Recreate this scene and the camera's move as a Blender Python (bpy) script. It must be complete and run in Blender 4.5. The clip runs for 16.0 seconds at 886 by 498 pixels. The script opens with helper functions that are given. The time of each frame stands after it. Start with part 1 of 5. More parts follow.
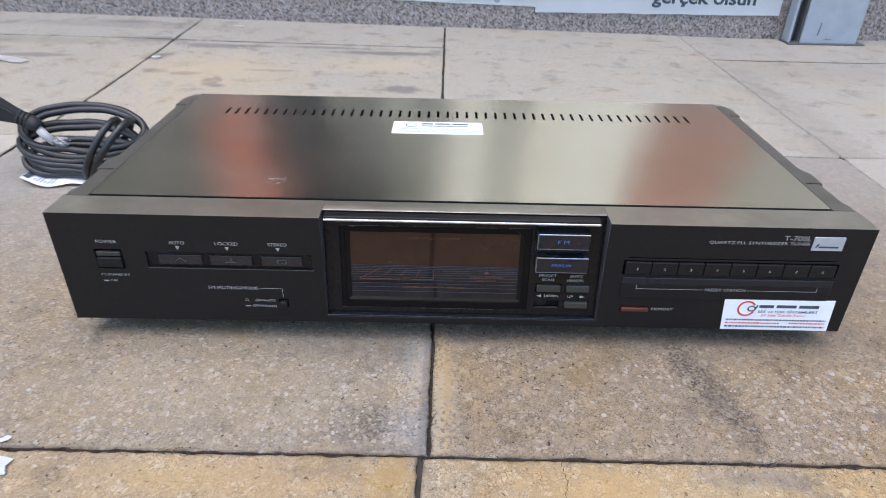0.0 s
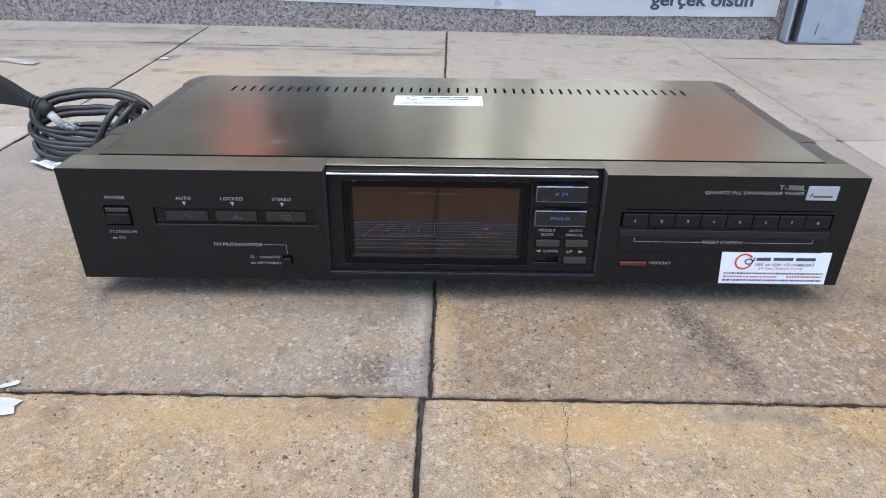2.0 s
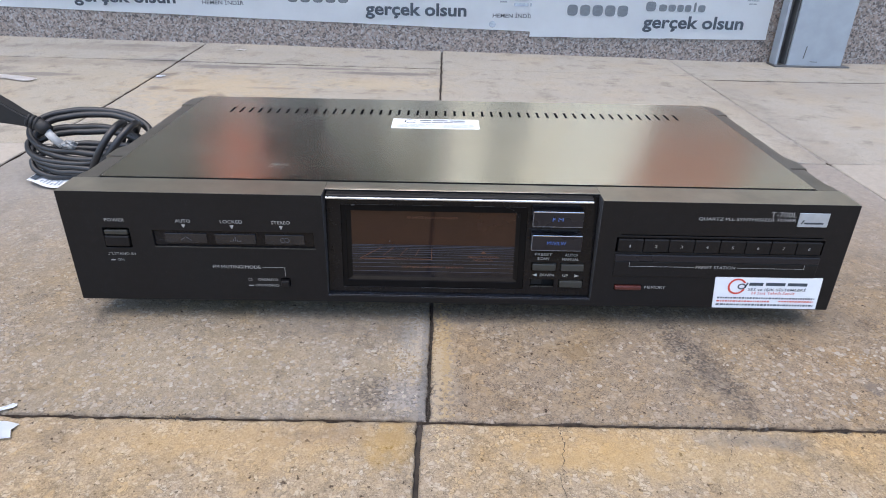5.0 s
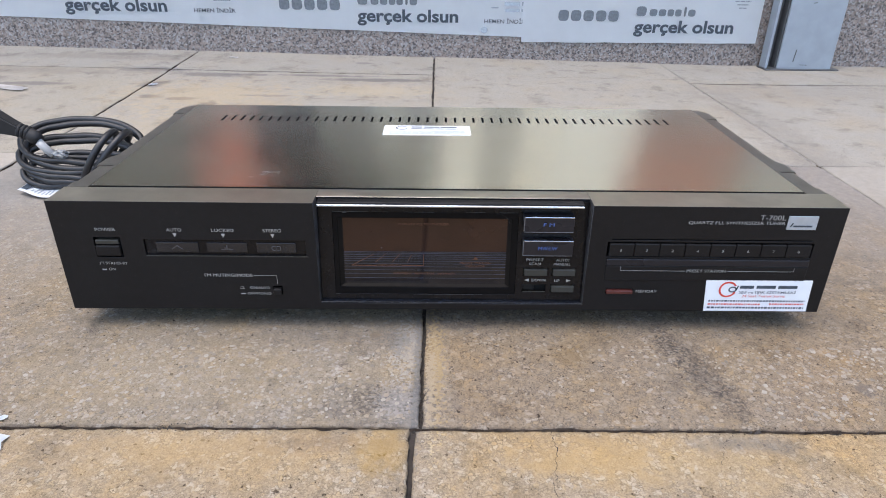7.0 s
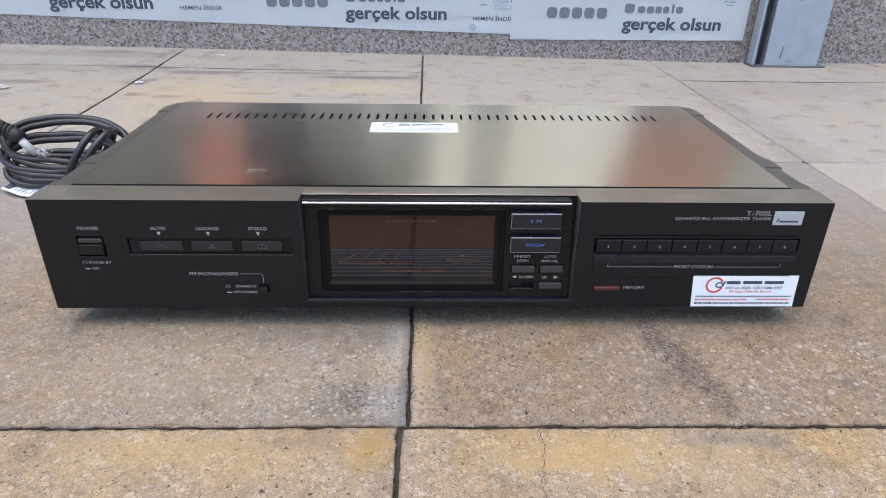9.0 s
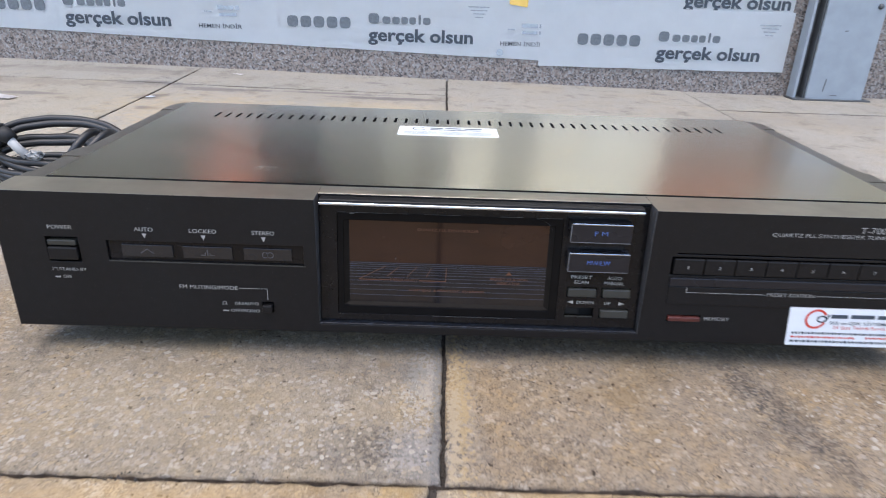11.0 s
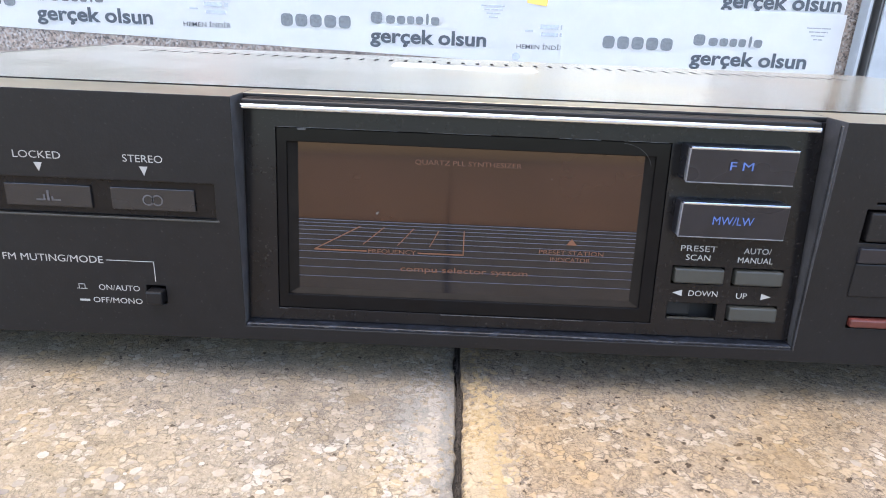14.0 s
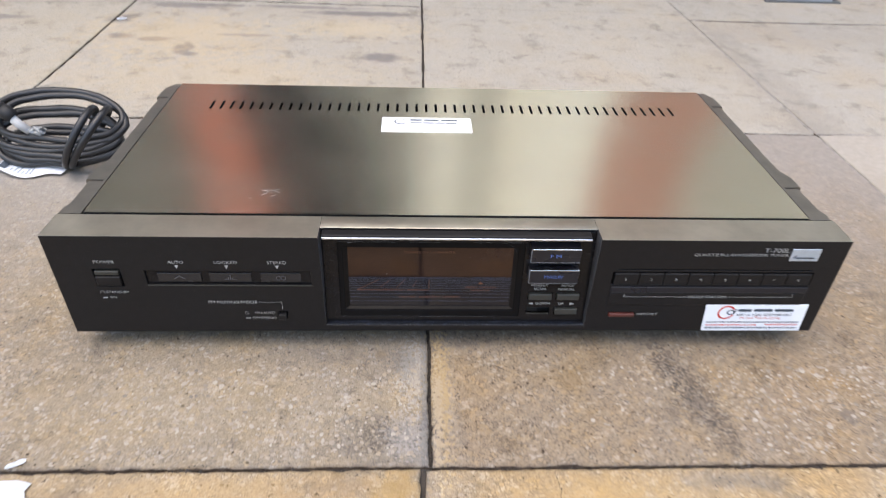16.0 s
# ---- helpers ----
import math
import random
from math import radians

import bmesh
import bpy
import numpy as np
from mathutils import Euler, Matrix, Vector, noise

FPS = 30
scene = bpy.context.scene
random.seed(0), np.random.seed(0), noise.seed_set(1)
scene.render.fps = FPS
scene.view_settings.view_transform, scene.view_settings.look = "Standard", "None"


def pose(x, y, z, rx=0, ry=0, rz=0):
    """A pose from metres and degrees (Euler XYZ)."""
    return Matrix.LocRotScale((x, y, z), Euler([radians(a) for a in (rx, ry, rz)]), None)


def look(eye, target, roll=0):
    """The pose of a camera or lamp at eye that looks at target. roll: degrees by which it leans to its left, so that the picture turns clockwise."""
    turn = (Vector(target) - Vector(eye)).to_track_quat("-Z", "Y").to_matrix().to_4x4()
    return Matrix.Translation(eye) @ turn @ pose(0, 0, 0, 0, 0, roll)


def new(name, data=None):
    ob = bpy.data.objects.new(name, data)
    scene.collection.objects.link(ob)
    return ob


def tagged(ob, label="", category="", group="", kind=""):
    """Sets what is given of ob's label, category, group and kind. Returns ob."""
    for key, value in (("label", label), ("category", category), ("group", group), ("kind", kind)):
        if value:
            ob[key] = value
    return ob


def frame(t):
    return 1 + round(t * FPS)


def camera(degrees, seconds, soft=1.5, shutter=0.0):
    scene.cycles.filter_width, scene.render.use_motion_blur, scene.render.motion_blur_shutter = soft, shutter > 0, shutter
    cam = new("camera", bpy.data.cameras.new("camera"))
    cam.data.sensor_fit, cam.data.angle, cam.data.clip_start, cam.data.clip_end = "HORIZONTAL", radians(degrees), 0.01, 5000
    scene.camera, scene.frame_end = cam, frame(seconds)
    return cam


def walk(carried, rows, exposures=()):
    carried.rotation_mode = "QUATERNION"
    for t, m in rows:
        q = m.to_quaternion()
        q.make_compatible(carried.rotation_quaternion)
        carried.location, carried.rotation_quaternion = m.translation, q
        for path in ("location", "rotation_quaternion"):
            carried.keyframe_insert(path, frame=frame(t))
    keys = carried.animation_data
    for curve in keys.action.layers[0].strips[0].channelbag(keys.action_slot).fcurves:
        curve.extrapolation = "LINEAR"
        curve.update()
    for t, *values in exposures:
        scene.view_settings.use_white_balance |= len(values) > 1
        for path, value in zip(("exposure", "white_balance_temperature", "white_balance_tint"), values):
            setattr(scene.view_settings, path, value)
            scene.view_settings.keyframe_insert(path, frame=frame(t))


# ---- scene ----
cam = camera(69.4, 16.0, soft=1.0, shutter=0.4)
PATH = [
    (0, (-0.009, -0.292, 0.236), (-0.009, 1.431, -0.781), 1.2),
    (0.5, (-0.004, -0.318, 0.231), (-0.068, 1.457, -0.688), 0.2),
    (1, (-0.005, -0.321, 0.217), (-0.022, 1.467, -0.68), 0.9),
    (1.5, (-0.01, -0.317, 0.208), (-0.021, 1.444, -0.741), 0.6),
    (2, (-0.006, -0.316, 0.207), (-0.023, 1.44, -0.75), 0.5),
    (2.5, (-0.006, -0.318, 0.209), (-0.002, 1.457, -0.714), 1.2),
    (3, (-0.007, -0.318, 0.211), (-0.005, 1.458, -0.708), 1.2),
    (3.5, (-0.009, -0.318, 0.213), (-0.009, 1.459, -0.705), 1.3),
    (6, (-0.009, -0.316, 0.213), (0.009, 1.464, -0.699), 1.0),
    (6.5, (-0.008, -0.316, 0.213), (0.018, 1.467, -0.693), 1.0),
    (7, (-0.007, -0.317, 0.214), (0.014, 1.468, -0.688), 0.8),
    (7.5, (-0.006, -0.315, 0.214), (0.022, 1.472, -0.682), 0.8),
    (8, (-0.006, -0.316, 0.213), (0.035, 1.467, -0.692), 0.6),
    (8.5, (-0.005, -0.316, 0.213), (0.047, 1.464, -0.697), 0.8),
    (8.7, (-0.004, -0.316, 0.213), (0.046, 1.465, -0.696), 0.8),
    (10.8, (-0.019, -0.281, 0.183), (0.018, 1.54, -0.642), 2.2),
    (11, (-0.018, -0.265, 0.174), (-0.005, 1.57, -0.621), 2.0),
    (11.5, (-0.016, -0.226, 0.146), (-0.047, 1.631, -0.600), 2.0),
    (12, (-0.019, -0.193, 0.12), (-0.0755, 1.671, -0.599), 1.1),
    (12.5, (-0.016, -0.168, 0.107), (-0.046, 1.707, -0.591), 1.15),
    (13, (-0.014, -0.156, 0.1), (-0.017, 1.724, -0.582), 1.7),
    (13.5, (-0.015, -0.157, 0.101), (-0.009, 1.721, -0.592), 1.95),
    (14, (-0.019, -0.159, 0.1), (-0.0285, 1.724, -0.571), 2.4),
    (14.5, (-0.019, -0.164, 0.106), (-0.0515, 1.71, -0.592), 1.75),
    (15, (-0.026, -0.201, 0.16), (-0.008, 1.596, -0.7235), 1.4),
    (15.5, (-0.022, -0.251, 0.221), (0.027, 1.495, -0.753), 1.1),
    (16, (-0.023, -0.276, 0.276), (0.068, 1.336, -0.904), 2.3),
]
EXPOSURES = [(0.0, 1.54, 6120, 10), (3.5, 1.52, 6200, 10), (8.7, 1.5, 6300, 10), (11.0, 1.57, 6300, 10), (12.0, 1.98, 6450, 10), (12.8, 2.27, 6480, 10), (14.5, 2.34, 6480, 10), (15.0, 2.3, 6550, 10), (15.5, 2.03, 6600, 10), (16.0, 1.7, 6700, 10)]
walk(cam, [(t, look(eye, target, roll)) for t, eye, target, roll in PATH], EXPOSURES)

# ---- light ----
world = bpy.data.worlds.new("sky")
scene.world = world
world.use_nodes = True
wn = world.node_tree
sky = wn.nodes.new("ShaderNodeTexSky")
sky.sky_type = "NISHITA"
sky.sun_disc = False
sky.sun_elevation = radians(77)
sky.sun_rotation = radians(-142)
sky.dust_density = 2.0
wn.links.new(sky.outputs["Color"], wn.nodes["Background"].inputs["Color"])
wn.nodes["Background"].inputs["Strength"].default_value = 0.15
sun = new("sun", bpy.data.lights.new("sun", "SUN"))
sun.data.energy, sun.data.angle, sun.data.color = 1.0, radians(68), (1.0, 0.885, 0.73)
sun.matrix_world = look((-0.28, -0.36, 2.0), (0, 0, 0))


# ---- materials ----
class Mat:
    """A small wrapper for building node materials."""

    def __init__(self, name, rough=0.5, metal=0.0, spec=0.5):
        self.m = bpy.data.materials.new(name)
        self.m.use_nodes = True
        self.t = self.m.node_tree
        self.b = self.t.nodes["Principled BSDF"]
        self.b.inputs["Roughness"].default_value = rough
        self.b.inputs["Metallic"].default_value = metal
        self.b.inputs["Specular IOR Level"].default_value = spec
        self.co = self.node("ShaderNodeTexCoord").outputs["Object"]

    def node(self, kind, **values):
        n = self.t.nodes.new(kind)
        for k, v in values.items():
            n.inputs[k].default_value = v
        return n

    def link(self, a, b):
        self.t.links.new(a, b)

    def noise(self, scale, detail=4.0, rough=0.55, stretch=None):
        n = self.node("ShaderNodeTexNoise", Scale=scale, Detail=detail, Roughness=rough)
        if stretch:
            mp = self.node("ShaderNodeMapping", Scale=stretch)
            self.link(self.co, mp.inputs["Vector"])
            self.link(mp.outputs["Vector"], n.inputs["Vector"])
        else:
            self.link(self.co, n.inputs["Vector"])
        return n.outputs["Fac"]

    def ramp(self, fac, stops):
        r = self.node("ShaderNodeValToRGB")
        e = r.color_ramp.elements
        while len(e) < len(stops):
            e.new(0.5)
        for el, (p, c) in zip(e, stops):
            el.position = p
            el.color = (*c, 1) if len(c) == 3 else c
        self.link(fac, r.inputs["Fac"])
        return r.outputs["Color"]

    def mix(self, fac, a, b, mode="MIX"):
        n = self.t.nodes.new("ShaderNodeMix")
        n.data_type, n.blend_type = "RGBA", mode
        for v, i in ((fac, n.inputs["Factor"]), (a, n.inputs[6]), (b, n.inputs[7])):
            if isinstance(v, (int, float)):
                i.default_value = v
            elif isinstance(v, tuple):
                i.default_value = (*v, 1)
            else:
                self.link(v, i)
        return n.outputs[2]

    def math(self, op, a, b=0.0, clamp=False):
        n = self.t.nodes.new("ShaderNodeMath")
        n.operation, n.use_clamp = op, clamp
        for v, i in ((a, n.inputs[0]), (b, n.inputs[1])):
            if isinstance(v, (int, float)):
                i.default_value = v
            else:
                self.link(v, i)
        return n.outputs[0]

    def color(self, c):
        if isinstance(c, tuple):
            self.b.inputs["Base Color"].default_value = (*c, 1)
        else:
            self.link(c, self.b.inputs["Base Color"])

    def rough(self, fac, lo, hi):
        n = self.node("ShaderNodeMapRange", **{"To Min": lo, "To Max": hi, "From Min": 0.3, "From Max": 0.7})
        self.link(fac, n.inputs["Value"])
        self.link(n.outputs["Result"], self.b.inputs["Roughness"])

    def bump(self, height, strength=0.3, distance=0.001):
        n = self.node("ShaderNodeBump", Strength=strength, Distance=distance)
        self.link(height, n.inputs["Height"])
        self.link(n.outputs["Normal"], self.b.inputs["Normal"])

    def blot(self, cx, cy, rx, ry, soft=0.5, wob=0.6, scale=40.0):
        """A stain of its own shape on the ground: 1 inside an uneven ellipse, 0 outside."""
        mp = self.node("ShaderNodeMapping", Location=(-cx / rx, -cy / ry, 0), Scale=(1 / rx, 1 / ry, 0))
        self.link(self.co, mp.inputs["Vector"])
        ln = self.t.nodes.new("ShaderNodeVectorMath")
        ln.operation = "LENGTH"
        self.link(mp.outputs["Vector"], ln.inputs[0])
        wobble = self.math("MULTIPLY", self.math("SUBTRACT", self.noise(scale, 5.0, 0.65), 0.5), wob * 4)
        d = self.math("ADD", ln.outputs["Value"], wobble)
        n = self.node("ShaderNodeMapRange", **{"From Min": 1.0 - soft, "From Max": 1.0 + soft, "To Min": 1.0, "To Max": 0.0})
        n.interpolation_type = "SMOOTHSTEP"
        self.link(d, n.inputs["Value"])
        return n.outputs["Result"]


def plain(name, c, rough=0.5, metal=0.0, spread=0.15, scale=300.0, bump=0.08, spec=0.5, dust=0.0):
    m = Mat(name, rough, metal, spec)
    lo, hi = tuple(v * (1 - spread) for v in c), tuple(min(1, v * (1 + spread)) for v in c)
    col = m.ramp(m.noise(scale), [(0.3, lo), (0.7, hi)])
    big = m.noise(scale / 12, 3.0)
    col = m.mix(m.math("MULTIPLY", big, 0.5), col, lo)
    if dust:
        specks = m.ramp(m.noise(900.0, 2.0, 0.7), [(0.64, (0, 0, 0)), (0.72, (1, 1, 1))])
        col = m.mix(m.math("MULTIPLY", specks, dust), col, (0.45, 0.43, 0.40))
    m.color(col)
    m.rough(big, max(0.02, rough * 0.85), min(1, rough * 1.2))
    if bump:
        m.bump(m.noise(scale * 4, 2.0), bump, 0.0004)
    return m.m


def stone_material(name, warm, pebble, base, outline=0.6, level=1.0, tint=(1.0, 0.985, 0.94), far=False):
    """Exposed-aggregate paving: pebbles in a sandy binder, weathered."""
    m = Mat(name, 0.85, 0.0, 0.2)
    warp = m.mix(0.0035, m.co, m.node("ShaderNodeTexNoise", Scale=140.0, Detail=3.0).outputs["Color"], "ADD")

    def cells(scale):
        vo, ed = m.node("ShaderNodeTexVoronoi", Scale=scale), m.node("ShaderNodeTexVoronoi", Scale=scale)
        ed.feature = "DISTANCE_TO_EDGE"
        m.link(warp, vo.inputs["Vector"])
        m.link(warp, ed.inputs["Vector"])
        cell = m.node("ShaderNodeSeparateColor")
        m.link(vo.outputs["Color"], cell.inputs["Color"])
        return cell.outputs["Red"], ed.outputs["Distance"]

    binder = m.ramp(m.noise(480.0, 4.0, 0.6), [(0.30, (0.235, 0.197, 0.158)), (0.50, (0.285, 0.240, 0.190)), (0.70, (0.325, 0.275, 0.217))])
    tones = [(0.0, (0.13, 0.115, 0.105)), (0.04, (0.25, 0.215, 0.18)), (0.30, (0.30, 0.258, 0.208)), (0.60, (0.325, 0.27, 0.203)), (0.85, (0.345, 0.295, 0.232)), (1.0, (0.39, 0.35, 0.29))]
    big_c, big_e = cells(430.0)
    small_c, small_e = cells(860.0)
    pick = m.math("MULTIPLY", m.ramp(big_c, [(0.40, (0, 0, 0)), (0.46, (1, 1, 1))]), m.ramp(m.noise(90.0, 2.0), [(0.36, (0.2, 0.2, 0.2)), (0.52, (1, 1, 1))]))
    rim = m.ramp(big_e, [(0.015, (0, 0, 0)), (0.10, (1, 1, 1))])
    small = m.mix(m.ramp(small_e, [(0.03, (0, 0, 0)), (0.20, (1, 1, 1))]), binder, m.ramp(small_c, tones))
    small = m.mix(0.45, small, binder)
    peb = m.mix(pick, small, m.ramp(big_c, [(0.40, (0.265, 0.228, 0.188)), (0.60, (0.335, 0.270, 0.188)), (0.85, (0.350, 0.308, 0.258)), (1.0, (0.385, 0.355, 0.312))]))
    edge = m.mix(pick, m.ramp(small_e, [(0.01, (0.1, 0.1, 0.1)), (0.12, (1, 1, 1))]), rim)
    edge_soft = m.math("MAXIMUM", edge, m.ramp(m.noise(170.0, 3.0), [(0.42, (0.0, 0.0, 0.0)), (0.60, (0.95, 0.95, 0.95))]))
    edge_soft = m.math("MAXIMUM", edge_soft, 1.0 - outline)
    pits = m.ramp(m.noise(620.0, 3.0, 0.6), [(0.29, (0.30, 0.285, 0.27)), (0.37, (1, 1, 1))])
    col = m.mix(pebble, m.mix(edge_soft, (0.135, 0.117, 0.100), peb), pits, "MULTIPLY")
    col = m.mix(1.0 - pebble, col, base)
    grain = m.ramp(m.noise(1050.0, 2.0, 0.6), [(0.30, (0.62, 0.60, 0.58)), (0.50, (1, 1, 1)), (0.72, (1.16, 1.15, 1.13))])
    col = m.mix(0.75, col, grain, "MULTIPLY")
    black = m.ramp(m.noise(330.0, 2.0, 0.5), [(0.285, (0.24, 0.215, 0.20)), (0.325, (1, 1, 1))])
    col = m.mix(0.5 + 0.5 * pebble, col, black, "MULTIPLY")
    tone = m.ramp(m.noise(7.0, 6.0, 0.6), [(0.30, (0.95, 0.912, 0.855)), (0.50, (1, 1, 1)), (0.72, warm)])
    col = m.mix(0.85, col, tone, "MULTIPLY")
    hue = m.ramp(m.noise(19.0, 4.0, 0.6), [(0.34, (0.94, 0.965, 1.03)), (0.5, (1, 1, 1)), (0.66, (1.07, 0.995, 0.84))])
    col = m.mix(0.15 if far else 0.75, col, hue, "MULTIPLY")
    dirt = m.ramp(m.noise(26.0, 8.0, 0.72), [(0.30, (0.52, 0.51, 0.51)), (0.47, (1, 1, 1))])
    col = m.mix(0.85, col, dirt, "MULTIPLY")
    rnd = m.node("ShaderNodeObjectInfo").outputs["Random"]
    col = m.mix(0.8, col, m.ramp(rnd, [(0.0, (0.97, 0.96, 0.93)), (0.5, (1, 0.98, 0.95)), (1.0, (1.05, 1.0, 0.90))]), "MULTIPLY")
    for cx, cy, rx, ry, amount in ((-0.05, 0.0, 0.06, 0.014, 0.3), (0.138, -0.045, 0.010, 0.036, 0.3), (-0.04, -0.068, 0.032, 0.018, 0.45), 
                                   (0.2178, -0.0535, 0.004, 0.005, 0.6), (0.139, -0.0925, 0.022, 0.006, 0.6), (0.213, -0.118, 0.003, 0.004, 0.65), (0.395, 0.40, 0.03, 0.26, 0.25), (-0.55, 0.78, 0.2, 0.02, 0.3), (-0.62, 0.68, 0.14, 0.02, 0.35), (0.5, 0.62, 0.2, 0.05, 0.2), (0.37, 0.30, 0.03, 0.05, 0.25)):
        if (cy > 0.25) == far:
            col = m.mix(m.math("MULTIPLY", m.blot(cx, cy, rx, ry), amount), col, (0.15, 0.135, 0.125))
    # old spills on the slabs by the wall
    for cx, cy, rx, ry, amount in ((-0.063, 0.493, 0.021, 0.015, 0.62), (-0.092, 0.662, 0.075, 0.010, 0.62), (-0.18, 0.684, 0.07, 0.006, 0.5), (-0.353, 0.676, 0.045, 0.012, 0.55), (-0.30, 0.681, 0.04, 0.006, 0.5),
                                   (-0.417, 0.612, 0.016, 0.018, 0.5), (-0.391, 0.546, 0.014, 0.010, 0.6), (-0.349, 0.537, 0.020, 0.008, 0.6), (-0.306, 0.511, 0.011, 0.016, 0.62), (-0.297, 0.490, 0.012, 0.006, 0.55),
                                   (-0.24, 0.561, 0.034, 0.005, 0.4), (-0.45, 0.70, 0.05, 0.016, 0.45), (-0.585, 0.604, 0.05, 0.009, 0.5), (-0.53, 0.80, 0.05, 0.010, 0.4), (-0.70, 0.63, 0.06, 0.02, 0.4), (-0.13, 0.775, 0.012, 0.006, 0.4), (0.33, 0.79, 0.02, 0.006, 0.35)):
        if far:
            col = m.mix(m.math("MULTIPLY", m.blot(cx, cy, rx, ry, 0.45, 0.5, 60.0), min(0.85, amount * 1.3)), col, (0.125, 0.115, 0.12))
    for cx, cy, rx, ry, amount, tone_ in ((-0.0327, -0.099, 0.011, 0.013, 0.55, (0.33, 0.21, 0.06)), (-0.062, -0.0945, 0.022, 0.0045, 0.5, (0.19, 0.135, 0.09)), (-0.15, -0.045, 0.09, 0.030, 0.28, (0.37, 0.295, 0.19)), (0.10, -0.105, 0.05, 0.012, 0.25, (0.42, 0.29, 0.12)), 
                                         (-0.022, -0.072, 0.012, 0.008, 0.25, (0.42, 0.40, 0.38)),
                                         (0.06, -0.10, 0.03, 0.012, 0.35, (0.40, 0.26, 0.10)), (-0.12, -0.10, 0.05, 0.012, 0.35, (0.40, 0.27, 0.12)), (-0.33, 0.56, 0.09, 0.07, 0.32, (0.44, 0.33, 0.18)), (-0.10, 0.60, 0.08, 0.03, 0.25, (0.47, 0.36, 0.20)), (-0.25, 0.42, 0.14, 0.06, 0.22, (0.44, 0.34, 0.20)), (-0.0422, -0.005, 0.004, 0.0035, 0.5, (0.20, 0.15, 0.09)), (0.066, -0.026, 0.012, 0.007, 0.35, (0.22, 0.15, 0.07))):
        if (cy > 0.25) == far:
            col = m.mix(m.math("MULTIPLY", m.blot(cx, cy, rx, ry, 0.8, 0.9, 90.0), amount), col, tone_)
    # a dark dribble caught between the stones
    for cx, cy, rx, ry in () if far else ((0.127, -0.012, 0.007, 0.016), (0.134, -0.034, 0.008, 0.018), (0.144, -0.058, 0.006, 0.018), (-0.035, -0.064, 0.022, 0.010)):
        gaps = m.ramp(m.noise(560.0, 3.0), [(0.40, (1, 1, 1)), (0.56, (0.1, 0.1, 0.1))])
        col = m.mix(m.math("MULTIPLY", m.math("MULTIPLY", m.blot(cx, cy, rx, ry, 0.6, 1.0, 200.0), gaps), 0.75), col, (0.06, 0.055, 0.052))
    # crusts of lichen beside the joint
    for cx, cy, rx, ry, amount, tone_ in () if far else ((-0.022, -0.020, 0.0075, 0.022, 0.36, (0.43, 0.42, 0.40)), (-0.028, -0.012, 0.006, 0.010, 0.35, (0.13, 0.125, 0.12)), (-0.0055, -0.038, 0.0065, 0.040, 0.24, (0.46, 0.41, 0.34)),
                                         (-0.0080, -0.035, 0.0050, 0.045, 0.42, (0.50, 0.35, 0.13)), (-0.0095, -0.050, 0.0026, 0.034, 0.22, (0.52, 0.49, 0.44)), (-0.026, -0.062, 0.010, 0.012, 0.3, (0.42, 0.39, 0.37)), (-0.0165, -0.04, 0.0020, 0.05, 0.55, (0.16, 0.155, 0.155))):
        col = m.mix(m.math("MULTIPLY", m.blot(cx, cy, rx, ry, 0.22, 1.5, 420.0), amount), col, tone_)
    if not far:
        # the colour fades to a plainer, paler tone towards the wall
        sp = m.node("ShaderNodeSeparateXYZ")
        m.link(m.co, sp.inputs["Vector"])
        toward_wall = m.node("ShaderNodeMapRange", **{"From Min": 0.03, "From Max": 0.24, "To Min": 0.0, "To Max": 0.8})
        m.link(m.math("ADD", sp.outputs["Y"], m.math("MULTIPLY", m.math("SUBTRACT", m.noise(22.0, 5.0), 0.5), 0.16)), toward_wall.inputs["Value"])
        col = m.mix(toward_wall.outputs["Result"], col, m.ramp(m.noise(150.0, 6.0, 0.7), [(0.3, (0.29, 0.275, 0.26)), (0.7, (0.375, 0.352, 0.33))]))
    m.color(m.mix(1.0, col, tuple(level * c for c in tint), "MULTIPLY"))
    h = m.math("ADD", m.math("MULTIPLY", edge, 0.4 * pebble), m.math("MULTIPLY", m.noise(420.0, 3.0), 0.5))
    m.bump(h, 0.6, 0.0010)
    return m.m


PAVER = stone_material("exposed_aggregate", (1.10, 1.0, 0.78), 1.0, (0.32, 0.275, 0.215), 0.68, 0.81, (0.985, 0.985, 0.97))
PAVER_RIGHT = stone_material("pinkish_aggregate", (1.06, 0.97, 0.84), 1.0, (0.31, 0.265, 0.225), 0.85, 0.715, (1.01, 0.985, 0.965))
PAVER_PALE = stone_material("pale_aggregate", (1.04, 0.97, 0.88), 0.4, (0.30, 0.275, 0.25), 0.6, 0.88)
PAVER_NEAR = stone_material("yellowed_aggregate", (1.15, 0.95, 0.58), 0.85, (0.365, 0.275, 0.162), 1.0, 0.94, (1.0, 0.98, 0.925))
PAVER_SIDE = stone_material("half_worn_aggregate", (1.06, 0.97, 0.82), 0.42, (0.325, 0.285, 0.24))
PAVER_WORN = stone_material("worn_aggregate", (1.05, 0.96, 0.84), 0.25, (0.284, 0.285, 0.285), far=True)

